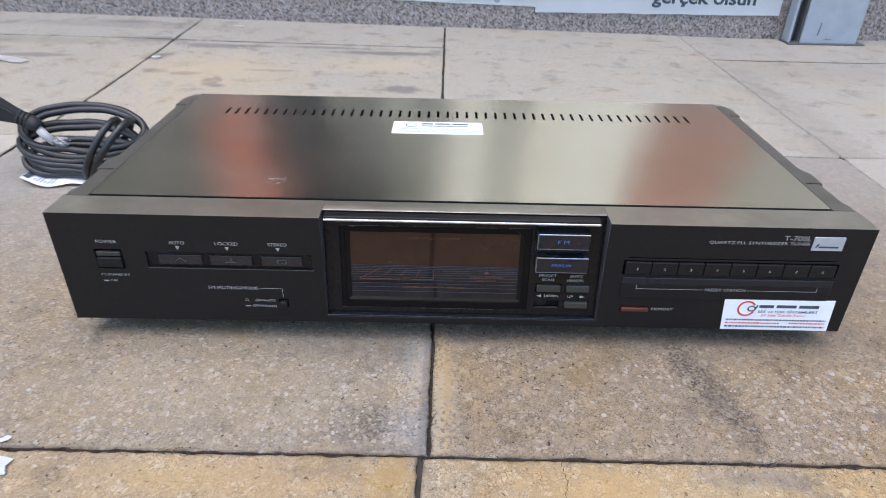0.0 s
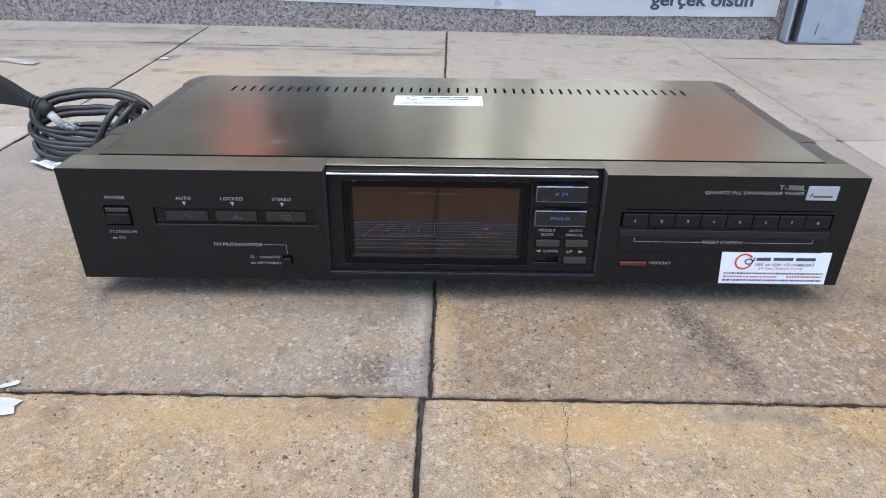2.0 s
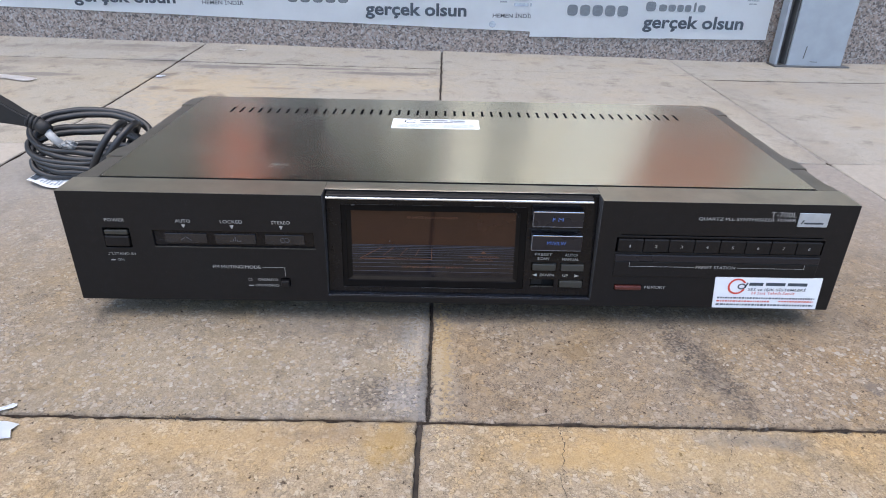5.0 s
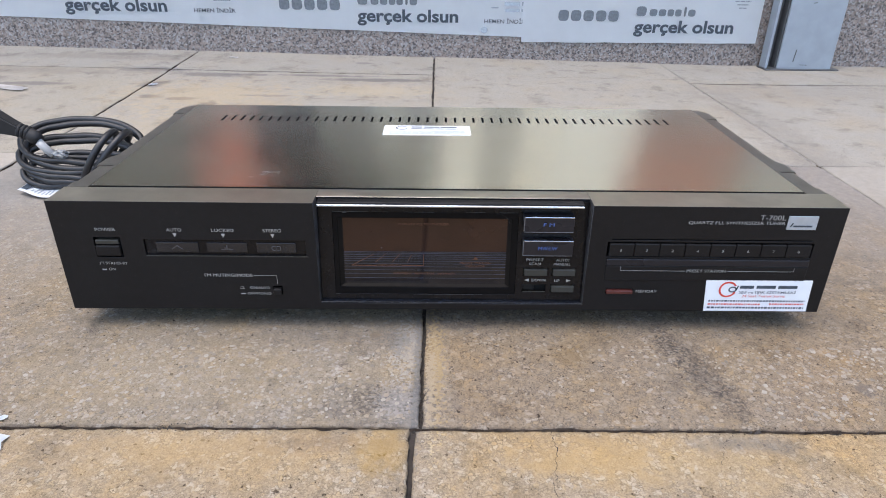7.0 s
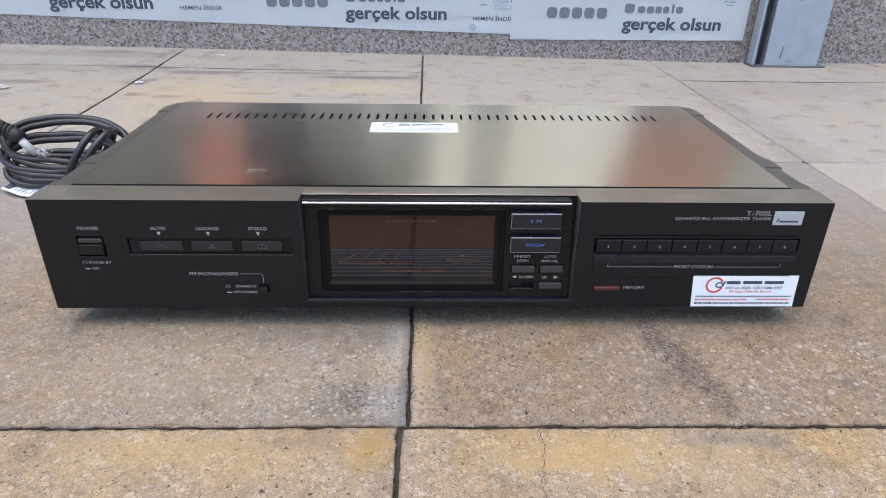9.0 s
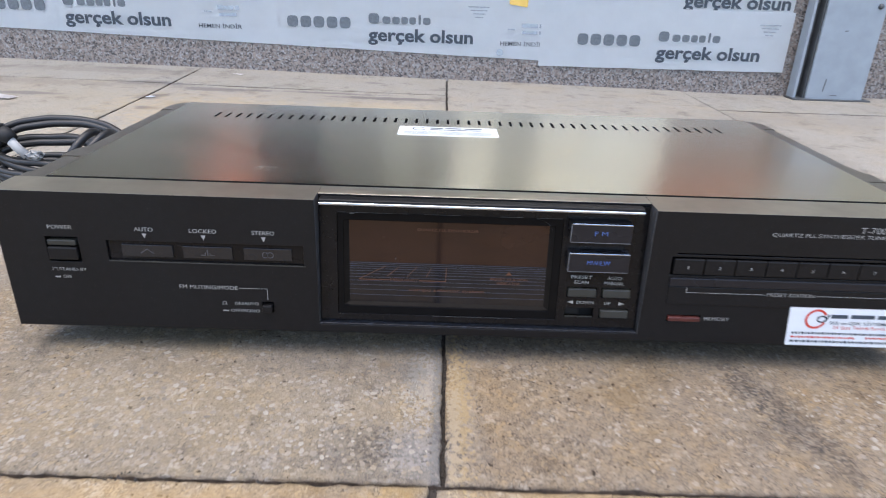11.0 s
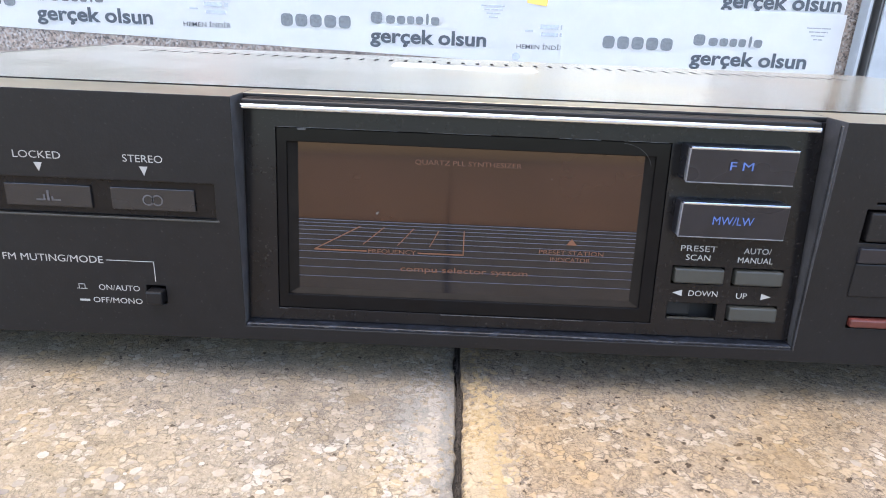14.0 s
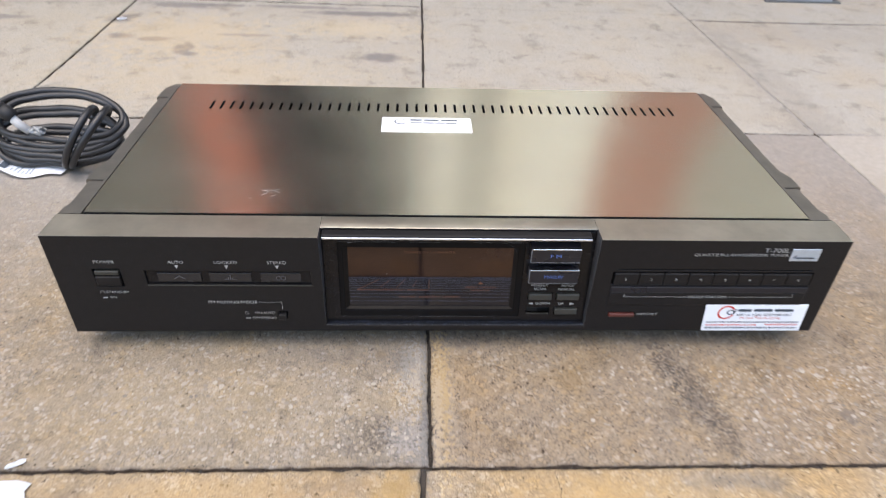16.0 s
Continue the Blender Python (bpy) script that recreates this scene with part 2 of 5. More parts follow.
m = Mat("pebble", 0.85, 0.0, 0.15)
isl = m.node("ShaderNodeNewGeometry").outputs["Random Per Island"]
pc = m.ramp(isl, [(0.0, (0.17, 0.146, 0.123)), (0.1, (0.22, 0.19, 0.156)), (0.4, (0.262, 0.224, 0.178)), (0.6, (0.292, 0.241, 0.173)), (0.8, (0.296, 0.26, 0.216)), (1.0, (0.335, 0.305, 0.255))])
m.color(m.mix(0.5, pc, m.ramp(m.noise(500.0), [(0.3, (0.7, 0.68, 0.66)), (0.6, (1, 1, 1))]), "MULTIPLY"))
m.bump(m.noise(1500.0), 0.3, 0.0004)
PEBBLE = m.m

GRIT = plain("grit", (0.085, 0.072, 0.062), 0.9, 0, 0.5, 900.0, 0.5)
GROUND = plain("street_dust", (0.17, 0.155, 0.135), 0.9, 0, 0.3, 30.0, 0.3)
EDGE_DIRT = plain("dirt_caked_edge", (0.115, 0.088, 0.068), 0.95, 0, 0.6, 260.0, 0.6, 0.1)
MORTAR = plain("pale_mortar", (0.225, 0.208, 0.190), 0.95, 0, 0.45, 120.0, 0.6)
GRIME = plain("joint_dirt", (0.032, 0.026, 0.022), 0.95, 0, 0.6, 160.0, 0.8)

m = Mat("granite", 0.55, 0.0, 0.5)
vo = m.node("ShaderNodeTexVoronoi", Scale=400.0, Randomness=1.0)
m.link(m.mix(0.010, m.co, m.node("ShaderNodeTexNoise", Scale=120.0, Detail=6.0).outputs["Color"], "ADD"), vo.inputs["Vector"])
sep = m.node("ShaderNodeSeparateColor")
m.link(vo.outputs["Color"], sep.inputs["Color"])
gc = m.ramp(sep.outputs["Red"], [(0.0, (0.065, 0.060, 0.059)), (0.16, (0.115, 0.102, 0.098)), (0.32, (0.225, 0.185, 0.162)), (0.6, (0.285, 0.233, 0.200)), (0.8, (0.265, 0.252, 0.245)), (1.0, (0.345, 0.335, 0.33))])
fine = m.ramp(m.noise(130.0, 6.0, 0.75), [(0.36, (0.28, 0.26, 0.26)), (0.54, (1, 1, 1))])
m.color(m.mix(0.75, gc, fine, "MULTIPLY"))
m.bump(m.noise(160.0), 0.25, 0.001)
GRANITE = m.m

# near-white mirror colour gives the olive-black cover its strong reflections
m = Mat("cover_mirror", 0.14, 1.0, 0.5)
m.color(m.ramp(m.noise(60.0, 5.0), [(0.3, (0.95, 0.905, 0.775)), (0.7, (0.99, 0.95, 0.82))]))
m.rough(m.noise(16.0, 5.0, 0.6), 0.19, 0.262)
m.bump(m.noise(14.0, 2.0), 0.06, 0.002)
COVER = m.m

# sheen on the black panel's top, put into a pale metallic colour
m = Mat("panel_top_sheen", 0.4, 1.0, 0.5)
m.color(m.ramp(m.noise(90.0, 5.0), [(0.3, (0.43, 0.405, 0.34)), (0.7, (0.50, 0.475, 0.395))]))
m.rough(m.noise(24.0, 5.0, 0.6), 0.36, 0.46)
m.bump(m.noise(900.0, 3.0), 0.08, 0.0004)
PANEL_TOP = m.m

m = Mat("rail_paint", 0.3, 0.7, 0.5)
m.color(m.ramp(m.noise(80.0, 5.0), [(0.3, (0.155, 0.147, 0.130)), (0.7, (0.20, 0.188, 0.165))]))
m.bump(m.noise(700.0, 2.0), 0.1, 0.0005)
RAIL = m.m

BLACK = plain("black_panel", (0.0066, 0.0064, 0.0073), 0.42, 0, 0.2, 220.0, 0.10, 0.25, 0.03)
BLACK_GLOSS = plain("black_gloss", (0.0065, 0.0062, 0.007), 0.2, 0, 0.2, 150.0, 0.03, 0.22, 0.04)
DARK = plain("dark_recess", (0.006, 0.006, 0.006), 0.6, 0, 0.3, 200.0, 0.1, 0.3)
m = Mat("scuffed_black", 0.35, 0.0, 0.25)
m.color(m.mix(m.ramp(m.noise(520.0, 4.0, 0.7), [(0.48, (0, 0, 0)), (0.66, (1, 1, 1))]), (0.004, 0.005, 0.008), (0.018, 0.023, 0.036)))
m.bump(m.noise(900.0, 3.0), 0.3, 0.0004)
SCUFF = m.m
GREY_BTN = plain("grey_button", (0.023, 0.024, 0.0215), 0.4, 0, 0.15, 300.0, 0.1)
BAND_BTN = plain("band_button", (0.012, 0.012, 0.0155), 0.3, 0, 0.2, 300.0, 0.06, 0.35)
INDIC = plain("smoked_lens", (0.013, 0.013, 0.015), 0.25, 0, 0.15, 300.0, 0.05)
INDIC_MARK = plain("lens_mark", (0.055, 0.055, 0.062), 0.4, 0, 0.1, 300.0, 0)
STEP = plain("smoked_step", (0.010, 0.0085, 0.0075), 0.5, 0, 0.3, 200.0, 0.05, 0.08)
# worn black, with light on the notch's side walls put into the colour
NOTCH = plain("worn_lit_black", (0.05, 0.05, 0.054), 0.5, 0, 0.35, 160.0, 0.1, 0.3, 0.05)
EDGE_GREY = plain("pale_edge", (0.16, 0.165, 0.18), 0.35, 0.3, 0.3, 500.0, 0.1)
RUBBED = plain("rubbed_plastic", (0.021, 0.022, 0.025), 0.45, 0, 0.6, 420.0, 0.2, 0.35)
RED_BTN = plain("red_button", (0.072, 0.018, 0.015), 0.35, 0, 0.2, 300.0, 0.05)
CHIP = plain("chipped_edge", (0.075, 0.075, 0.077), 0.6, 0, 0.4, 500.0, 0.1)
CHROME = plain("bright_trim", (0.58, 0.65, 0.76), 0.2, 1.0, 0.06, 200.0, 0.06)
INK = plain("silver_ink", (0.27, 0.27, 0.265), 0.5, 0, 0.1, 400.0, 0)
INK_BLUE = plain("blue_ink", (0.06, 0.115, 0.33), 0.5, 0, 0.1, 400.0, 0)
INK_ORANGE = plain("orange_ink", (0.105, 0.040, 0.018), 0.4, 0, 0.15, 400.0, 0)
INK_LINE = plain("grid_ink", (0.044, 0.050, 0.078), 0.4, 0, 0.15, 400.0, 0)
INK_DARK = plain("dark_ink", (0.045, 0.06, 0.08), 0.6, 0, 0.3, 300.0, 0)
INK_SOFT = plain("soft_ink", (0.13, 0.15, 0.17), 0.6, 0, 0.3, 300.0, 0)
INK_GREY = plain("grey_ink", (0.35, 0.40, 0.45), 0.6, 0, 0.3, 300.0, 0)
INK_RED = plain("red_ink", (0.55, 0.06, 0.04), 0.5, 0, 0.1, 300.0, 0)
LABEL = plain("white_label", (0.68, 0.71, 0.75), 0.4, 0, 0.04, 120.0, 0.03)
FOIL = plain("silver_foil", (0.46, 0.53, 0.61), 0.28, 0.6, 0.08, 200.0, 0.05)
PAPER = plain("poster_paper", (0.775, 0.815, 0.845), 0.75, 0, 0.03, 30.0, 0.1, 0.3)
# colours of the unseen panels, chosen for their reflection in the cover
REFLECT_CREAM = plain("reflected_cream", (0.92, 0.85, 0.68), 0.75, 0, 0.04, 30.0, 0.1, 0.3)
REFLECT_GREY = plain("reflected_grey", (0.24, 0.225, 0.185), 0.75, 0, 0.1, 20.0, 0.1, 0.3)
REFLECT_ROSE = plain("reflected_rose", (0.52, 0.265, 0.18), 0.75, 0, 0.1, 20.0, 0.1, 0.3)
REFLECT_DARK = plain("reflected_dark", (0.022, 0.021, 0.020), 0.8, 0, 0.2, 20.0, 0.1, 0.05)
REFLECT_RED = plain("reflected_red", (0.58, 0.20, 0.125), 0.75, 0, 0.08, 20.0, 0.1, 0.3)
REFLECT_OLIVE = plain("reflected_olive", (0.15, 0.144, 0.116), 0.75, 0, 0.1, 20.0, 0.1, 0.3)
REFLECT_WHITE = plain("reflected_bright", (0.95, 0.90, 0.76), 0.7, 0, 0.03, 30.0, 0.1, 0.3)
REFLECT_TAN = plain("reflected_tan", (0.50, 0.47, 0.375), 0.75, 0, 0.1, 20.0, 0.1, 0.3)
YELLOW = plain("yellow_print", (0.72, 0.48, 0.12), 0.7, 0, 0.1, 60.0, 0)
OLD_PAPER = plain("old_paper", (0.60, 0.58, 0.57), 0.8, 0, 0.15, 80.0, 0.1, 0.3)
PLUG_BLACK = plain("black_plastic", (0.007, 0.007, 0.008), 0.72, 0, 0.2, 200.0, 0.12)
PLUG_PALE = plain("pale_plastic", (0.34, 0.34, 0.33), 0.45, 0, 0.2, 300.0, 0.1)
RUBBER = plain("black_rubber", (0.012, 0.0125, 0.0145), 0.42, 0, 0.2, 200.0, 0.15)
CLEAR_FILM = plain("clear_film", (0.20, 0.21, 0.215), 0.22, 0, 0.7, 260.0, 0.3, 0.6)
WHITE_PLASTIC = plain("white_plastic", (0.42, 0.42, 0.41), 0.4, 0, 0.08, 150.0, 0.05)
POST = plain("grey_paint", (0.285, 0.322, 0.362), 0.45, 0.2, 0.1, 40.0, 0.08)
POST_DARK = plain("shadow_steel", (0.10, 0.105, 0.11), 0.5, 0.4, 0.2, 60.0, 0.1)

WINDOW = plain("window_black", (0.005, 0.005, 0.0055), 0.12, 0, 0.2, 150.0, 0.02, 0.10)

# the display: a smoked brown window, darker towards the edges of its filter
m = Mat("display_filter", 0.05, 0.0, 0.62)
m.b.inputs["Specular Tint"].default_value = (1.0, 0.74, 0.60, 1)
m.color(m.ramp(m.noise(40.0, 4.0), [(0.35, (0.014, 0.0085, 0.007)), (0.65, (0.023, 0.0125, 0.010))]))
DISPLAY = m.m
m = Mat("display_grid", 0.06, 0.0, 0.46)
m.color(m.ramp(m.noise(60.0, 4.0), [(0.35, (0.009, 0.0085, 0.010)), (0.65, (0.013, 0.012, 0.0135))]))
DISPLAY_LOW = m.m


# ---- mesh helpers ----
def part(name, bm, material, parent=None, label=""):
    """Link a bmesh as one mesh object under a thing or part."""
    me = bpy.data.meshes.new(name)
    bm.to_mesh(me)
    bm.free()
    for mt in (material if isinstance(material, (list, tuple)) else [material]):
        me.materials.append(mt)
    ob = new(name, me)
    ob.parent = parent
    if label:
        tagged(ob, label)
    return ob


def smooth(bm):
    for f in bm.faces:
        f.smooth = True
    return bm


def box(x0, x1, y0, y1, z0, z1, bevel=0.0, seg=2, bm=None):
    own = bm is None
    bm = bm or bmesh.new()
    got = bmesh.ops.create_cube(bm, size=1, matrix=Matrix.Translation(((x0 + x1) / 2, (y0 + y1) / 2, (z0 + z1) / 2)) @ Matrix.Diagonal((x1 - x0, y1 - y0, z1 - z0, 1)))
    if bevel and own:
        bmesh.ops.bevel(bm, geom=bm.edges[:], offset=bevel, segments=seg, affect="EDGES", profile=0.5)
    return bm


def plate(x0, x1, v0, v1, d0, d1, holes, axes, bevel=0.0):
    """A plate with rectangular holes right through it. axes maps (x, v, d) to a place."""
    xs = sorted({x0, x1, *(h[i] for h in holes for i in (0, 1))})
    vs = sorted({v0, v1, *(h[i] for h in holes for i in (2, 3))})
    xs, vs = [x for x in xs if x0 <= x <= x1], [v for v in vs if v0 <= v <= v1]
    solid = {}
    for i in range(len(xs) - 1):
        for j in range(len(vs) - 1):
            cx, cv = (xs[i] + xs[i + 1]) / 2, (vs[j] + vs[j + 1]) / 2
            solid[i, j] = not any(h[0] < cx < h[1] and h[2] < cv < h[3] for h in holes)
    bm = bmesh.new()
    made = {}

    def vert(i, j, k):
        if (i, j, k) not in made:
            made[i, j, k] = bm.verts.new(axes(xs[i], vs[j], (d0, d1)[k]))
        return made[i, j, k]

    for (i, j), s in solid.items():
        if not s:
            continue
        for k in (0, 1):
            q = [vert(i, j, k), vert(i + 1, j, k), vert(i + 1, j + 1, k), vert(i, j + 1, k)]
            bm.faces.new(q if k == 0 else q[::-1])
        for di, dj, a, b in ((-1, 0, (0, 0), (0, 1)), (1, 0, (1, 1), (1, 0)), (0, -1, (1, 0), (0, 0)), (0, 1, (0, 1), (1, 1))):
            if not solid.get((i + di, j + dj), False):
                p, q = (i + a[0], j + a[1]), (i + b[0], j + b[1])
                bm.faces.new([vert(*p, 0), vert(*q, 0), vert(*q, 1), vert(*p, 1)])
    bmesh.ops.recalc_face_normals(bm, faces=bm.faces[:])
    if bevel:
        bm.normal_update()
        sharp = [e for e in bm.edges if len(e.link_faces) == 2 and e.calc_face_angle(0) > 0.6]
        bmesh.ops.bevel(bm, geom=sharp, offset=bevel, segments=2, affect="EDGES", profile=0.5, clamp_overlap=True)
    return bm


def tube(points, radius, seg=10, closed=False, flat=1.0):
    """A round cord swept along points. radius: a number or one for each point."""
    bm = bmesh.new()
    pts = [Vector(p) for p in points]
    n = len(pts)
    rad = [radius] * n if isinstance(radius, (int, float)) else radius
    rings = []
    side = None
    for i, p in enumerate(pts):
        a, b = (pts[(i - 1) % n], pts[(i + 1) % n]) if closed else (pts[max(i - 1, 0)], pts[min(i + 1, n - 1)])
        t = (b - a).normalized()
        if side is None:
            side = t.orthogonal().normalized() if abs(t.z) > 0.9 else Vector((0, 0, 1)).cross(t).normalized()
        side = (side - t * side.dot(t)).normalized()
        up = t.cross(side)
        rings.append([bm.verts.new(p + side * (math.cos(k * math.tau / seg) * rad[i]) + up * (math.sin(k * math.tau / seg) * rad[i] * flat)) for k in range(seg)])
    for i in range(n if closed else n - 1):
        r, s = rings[i], rings[(i + 1) % n]
        for k in range(seg):
            bm.faces.new([r[k], r[(k + 1) % seg], s[(k + 1) % seg], s[k]])
    if not closed:
        bm.faces.new(rings[0][::-1])
        bm.faces.new(rings[-1])
    bmesh.ops.recalc_face_normals(bm, faces=bm.faces[:])
    return smooth(bm)


def letters(name, body, x0, x1, zmid, height, put, material, parent, bold=0.0, spacing=1.0):
    """Printed words between x0 and x1, centred at zmid; put maps (x, z) to a place."""
    cu = bpy.data.curves.new("text", "FONT")
    cu.body, cu.size, cu.offset, cu.space_character = body, 1.0, bold, spacing
    cu.resolution_u = 3
    tmp = bpy.data.objects.new("text", cu)
    scene.collection.objects.link(tmp)
    bpy.context.view_layer.update()
    me = bpy.data.meshes.new_from_object(tmp.evaluated_get(bpy.context.evaluated_depsgraph_get()))
    bpy.data.objects.remove(tmp)
    bpy.data.curves.remove(cu)
    me.name = name
    co = np.empty(len(me.vertices) * 3)
    me.vertices.foreach_get("co", co)
    co = co.reshape(-1, 3)
    lo, hi = co.min(0), co.max(0)
    for v, c in zip(me.vertices, co):
        v.co = put(x0 + (c[0] - lo[0]) / (hi[0] - lo[0]) * (x1 - x0), zmid + ((c[1] - lo[1]) / (hi[1] - lo[1]) - 0.5) * height)
    me.materials.clear()
    me.materials.append(material)
    ob = new(name, me)
    ob.parent = parent
    return ob


def flat_shapes(name, polys, put, material, parent, label="", kind=""):
    """Printed marks: polygons in (x, z)."""
    if name in ("name_bars", "legend_line", "key_line"):
        for poly in polys:
            flat_shapes(name[:-1] if name == "name_bars" else "rule", [poly], put, material, parent, label)
        return None
    bm = bmesh.new()
    for poly in polys:
        bm.faces.new([bm.verts.new(put(x, z)) for x, z in poly])
    return tagged(part(name, bm, material, parent, label), kind="stuff" if name in ("contact_line", "scratch", "small_print", "app_mark") else "")


def rect(x0, x1, z0, z1):
    return [(x0, z0), (x1, z0), (x1, z1), (x0, z1)]


def stroke(a, b, w):
    d = Vector((b[0] - a[0], b[1] - a[1])).normalized()
    n = Vector((-d.y, d.x)) * w / 2
    return [(a[0] - n.x, a[1] - n.y), (b[0] - n.x, b[1] - n.y), (b[0] + n.x, b[1] + n.y), (a[0] + n.x, a[1] + n.y)]


def ring(cx, cz, rx, rz, w, a0=0.0, a1=math.tau, n=24):
    out = []
    for i in range(n):
        s, e = a0 + (a1 - a0) * i / n, a0 + (a1 - a0) * (i + 1) / n
        out.append([(cx + math.cos(s) * rx, cz + math.sin(s) * rz), (cx + math.cos(e) * rx, cz + math.sin(e) * rz),
                    (cx + math.cos(e) * (rx - w), cz + math.sin(e) * (rz - w)), (cx + math.cos(s) * (rx - w), cz + math.sin(s) * (rz - w))])
    return out


def bars(x0, x1, z, h, gaps, rnd):
    """A line of unreadable small print as word-long bars."""
    out, x = [], x0
    while x < x1:
        w = min(rnd.uniform(*gaps), x1 - x)
        out.append(rect(x, x + w, z - h / 2, z + h / 2))
        x += w + h * 0.5
    return out


# ---- ground ----
def lift(x, y):
    """The paving rises a little towards the wall's far end."""
    k = max(0.0, 0.0075 - 0.0155 * min(max(x, -1.6), 1.0))
    g = min(max((y - 0.2) / 0.64, 0.0), 1.0)
    return k * g * g


bm = bmesh.new()
bmesh.ops.create_grid(bm, x_segments=1, y_segments=1, size=400, matrix=Matrix.Translation((0, 0, -0.02)))
ground = tagged(part("ground", bm, GROUND), "dark dirt bed under the paving slabs", "ground", kind="structure")

bm = bmesh.new()
nx, ny = 60, 40
grid = [[bm.verts.new((-2.1 + 4.2 * i / nx, -1.3 + 2.2 * j / ny, lift(-2.1 + 4.2 * i / nx, -1.3 + 2.2 * j / ny) - 0.0030 + 0.0008 * noise.noise(Vector((i * 3.1, j * 2.7, 0))))) for j in range(ny + 1)] for i in range(nx + 1)]
for i in range(nx):
    for j in range(ny):
        bm.faces.new([grid[i][j], grid[i + 1][j], grid[i + 1][j + 1], grid[i][j + 1]])
pavement = tagged(part("pavement", smooth(bm), GRIME), "old beige concrete paving slabs with dirt-filled joints", "pavement", kind="structure")

XJ = [-2.06, -1.64, -1.23, -0.828, -0.424, -0.0135, 0.383, 0.783, 1.183, 1.583, 1.99]
YJ = [-1.25, -0.86, -0.47, -0.0835, 0.302, 0.704, 0.842]
SETBACK = 0.3155  # the joint behind the cord lies a little farther
STEPPED = 0.681   # the last row starts nearer past the third joint


def slab(x0, x1, y0, y1, seed, gap, n, side=0.0):
    """One worn slab: rounded, chipped edges and a slightly uneven top."""
    bm = bmesh.new()
    us = [0.0, 0.0016, 0.006] + [0.016 + 0.968 * i / (n - 6) for i in range(n - 5)] + [0.994, 0.9984, 1.0]
    tip = 0.0008 * math.sin(seed * 12.9), 0.0008 * math.cos(seed * 7.7)
    rows = []
    for u in us:
        row = []
        for v in us:
            x, y = x0 + side + gap + (x1 - x0 - 2 * gap - 2 * side) * u, y0 + gap + (y1 - y0 - 2 * gap) * v
            edge = min(u, 1 - u, v, 1 - v)
            chip = max(0.0, noise.noise(Vector((x * 45, y * 45, seed))) - 0.18) + 0.5 * max(0.0, noise.noise(Vector((x * 160, y * 160, seed)))) + 0.4 * abs(noise.noise(Vector((x * 520, y * 520, seed))))
            inward = (0.0001 + 0.0030 * chip) * (1 if edge < 0.001 else 0.5 if edge < 0.004 else 0)
            dx = (1 if u < 0.5 else -1) * inward * (min(u, 1 - u) < 0.004)
            dy = (1 if v < 0.5 else -1) * inward * (min(v, 1 - v) < 0.004)
            drop = 0.0012 * (edge < 0.001) + (0.0002 + 0.0014 * chip) * (0.001 <= edge < 0.004) + 0.0001 * (0.004 <= edge < 0.010)
            z = lift(x, y) - drop + tip[0] * (u - 0.5) + tip[1] * (v - 0.5) + 0.0005 * noise.noise(Vector((x * 14, y * 14, seed)))
            row.append(bm.verts.new((x + dx, y + dy, z)))
        rows.append(row)
    k = len(us)
    for i in range(k - 1):
        for j in range(k - 1):
            bm.faces.new([rows[i][j], rows[i + 1][j], rows[i + 1][j + 1], rows[i][j + 1]])
    rim = [rows[i][0] for i in range(k)] + [rows[k - 1][j] for j in range(1, k)] + [rows[i][k - 1] for i in range(k - 2, -1, -1)] + [rows[0][j] for j in range(k - 2, 0, -1)]
    low = [bm.verts.new((v.co.x, v.co.y, v.co.z - 0.012)) for v in rim]
    for i in range(len(rim)):
        j = (i + 1) % len(rim)
        bm.faces.new([rim[i], low[i], low[j], rim[j]]).material_index = 1
    smooth(bm)
    border = set(rim)
    for f in bm.faces:
        if any(v in border for v in f.verts):
            f.smooth = False
    return bm


# the paving goes on, out of reach of the lens
verts, faces = [], []
for i in range(-26, 27):
    for j in range(-24, 3):
        x0, y0 = -0.0135 + 0.4 * i, -0.0835 + 0.388 * j
        x1, y1 = x0 + 0.4, min(y0 + 0.388, 0.836)
        if (x0 > -2.1 and x1 < 2.1 and y0 > -1.3) or y1 - y0 < 0.05:
            continue
        base = len(verts)
        for inset, zz in ((0.0015, -0.012), (0.0015, -0.003), (0.004, -0.0003)):
            verts += [(x, y, lift(x, y) + zz) for x, y in ((x0 + inset, y0 + inset), (x1 - inset, y0 + inset), (x1 - inset, y1 - inset), (x0 + inset, y1 - inset))]
        for k in range(4):
            n = (k + 1) % 4
            faces += [(base + k, base + n, base + 4 + n, base + 4 + k), (base + 4 + k, base + 4 + n, base + 8 + n, base + 8 + k)]
        faces.append((base + 8, base + 9, base + 10, base + 11))
me = bpy.data.meshes.new("outer_slabs")
me.from_pydata(verts, [], faces)
me.materials.append(PAVER_SIDE)
me.materials.append(PAVER_WORN)
for f in me.polygons:
    f.material_index = 1 if f.center.y > 0.25 else 0
rest = tagged(new("outer_slabs", me), kind="stuff")
rest.parent = pavement

# ---- wall ----
YW = 0.838
# the unseen upper part is added height, keeping sky out of the cover's reflection
wall = tagged(part("wall_north", box(-6, 6, YW, YW + 0.25, -0.1, 1.60, 0.004), GRANITE), "speckled pink and grey granite wall base", "wall", kind="structure")


# ---- poster sheets ----
def on_wall(off):
    return lambda x, z: (x, YW - off, z)


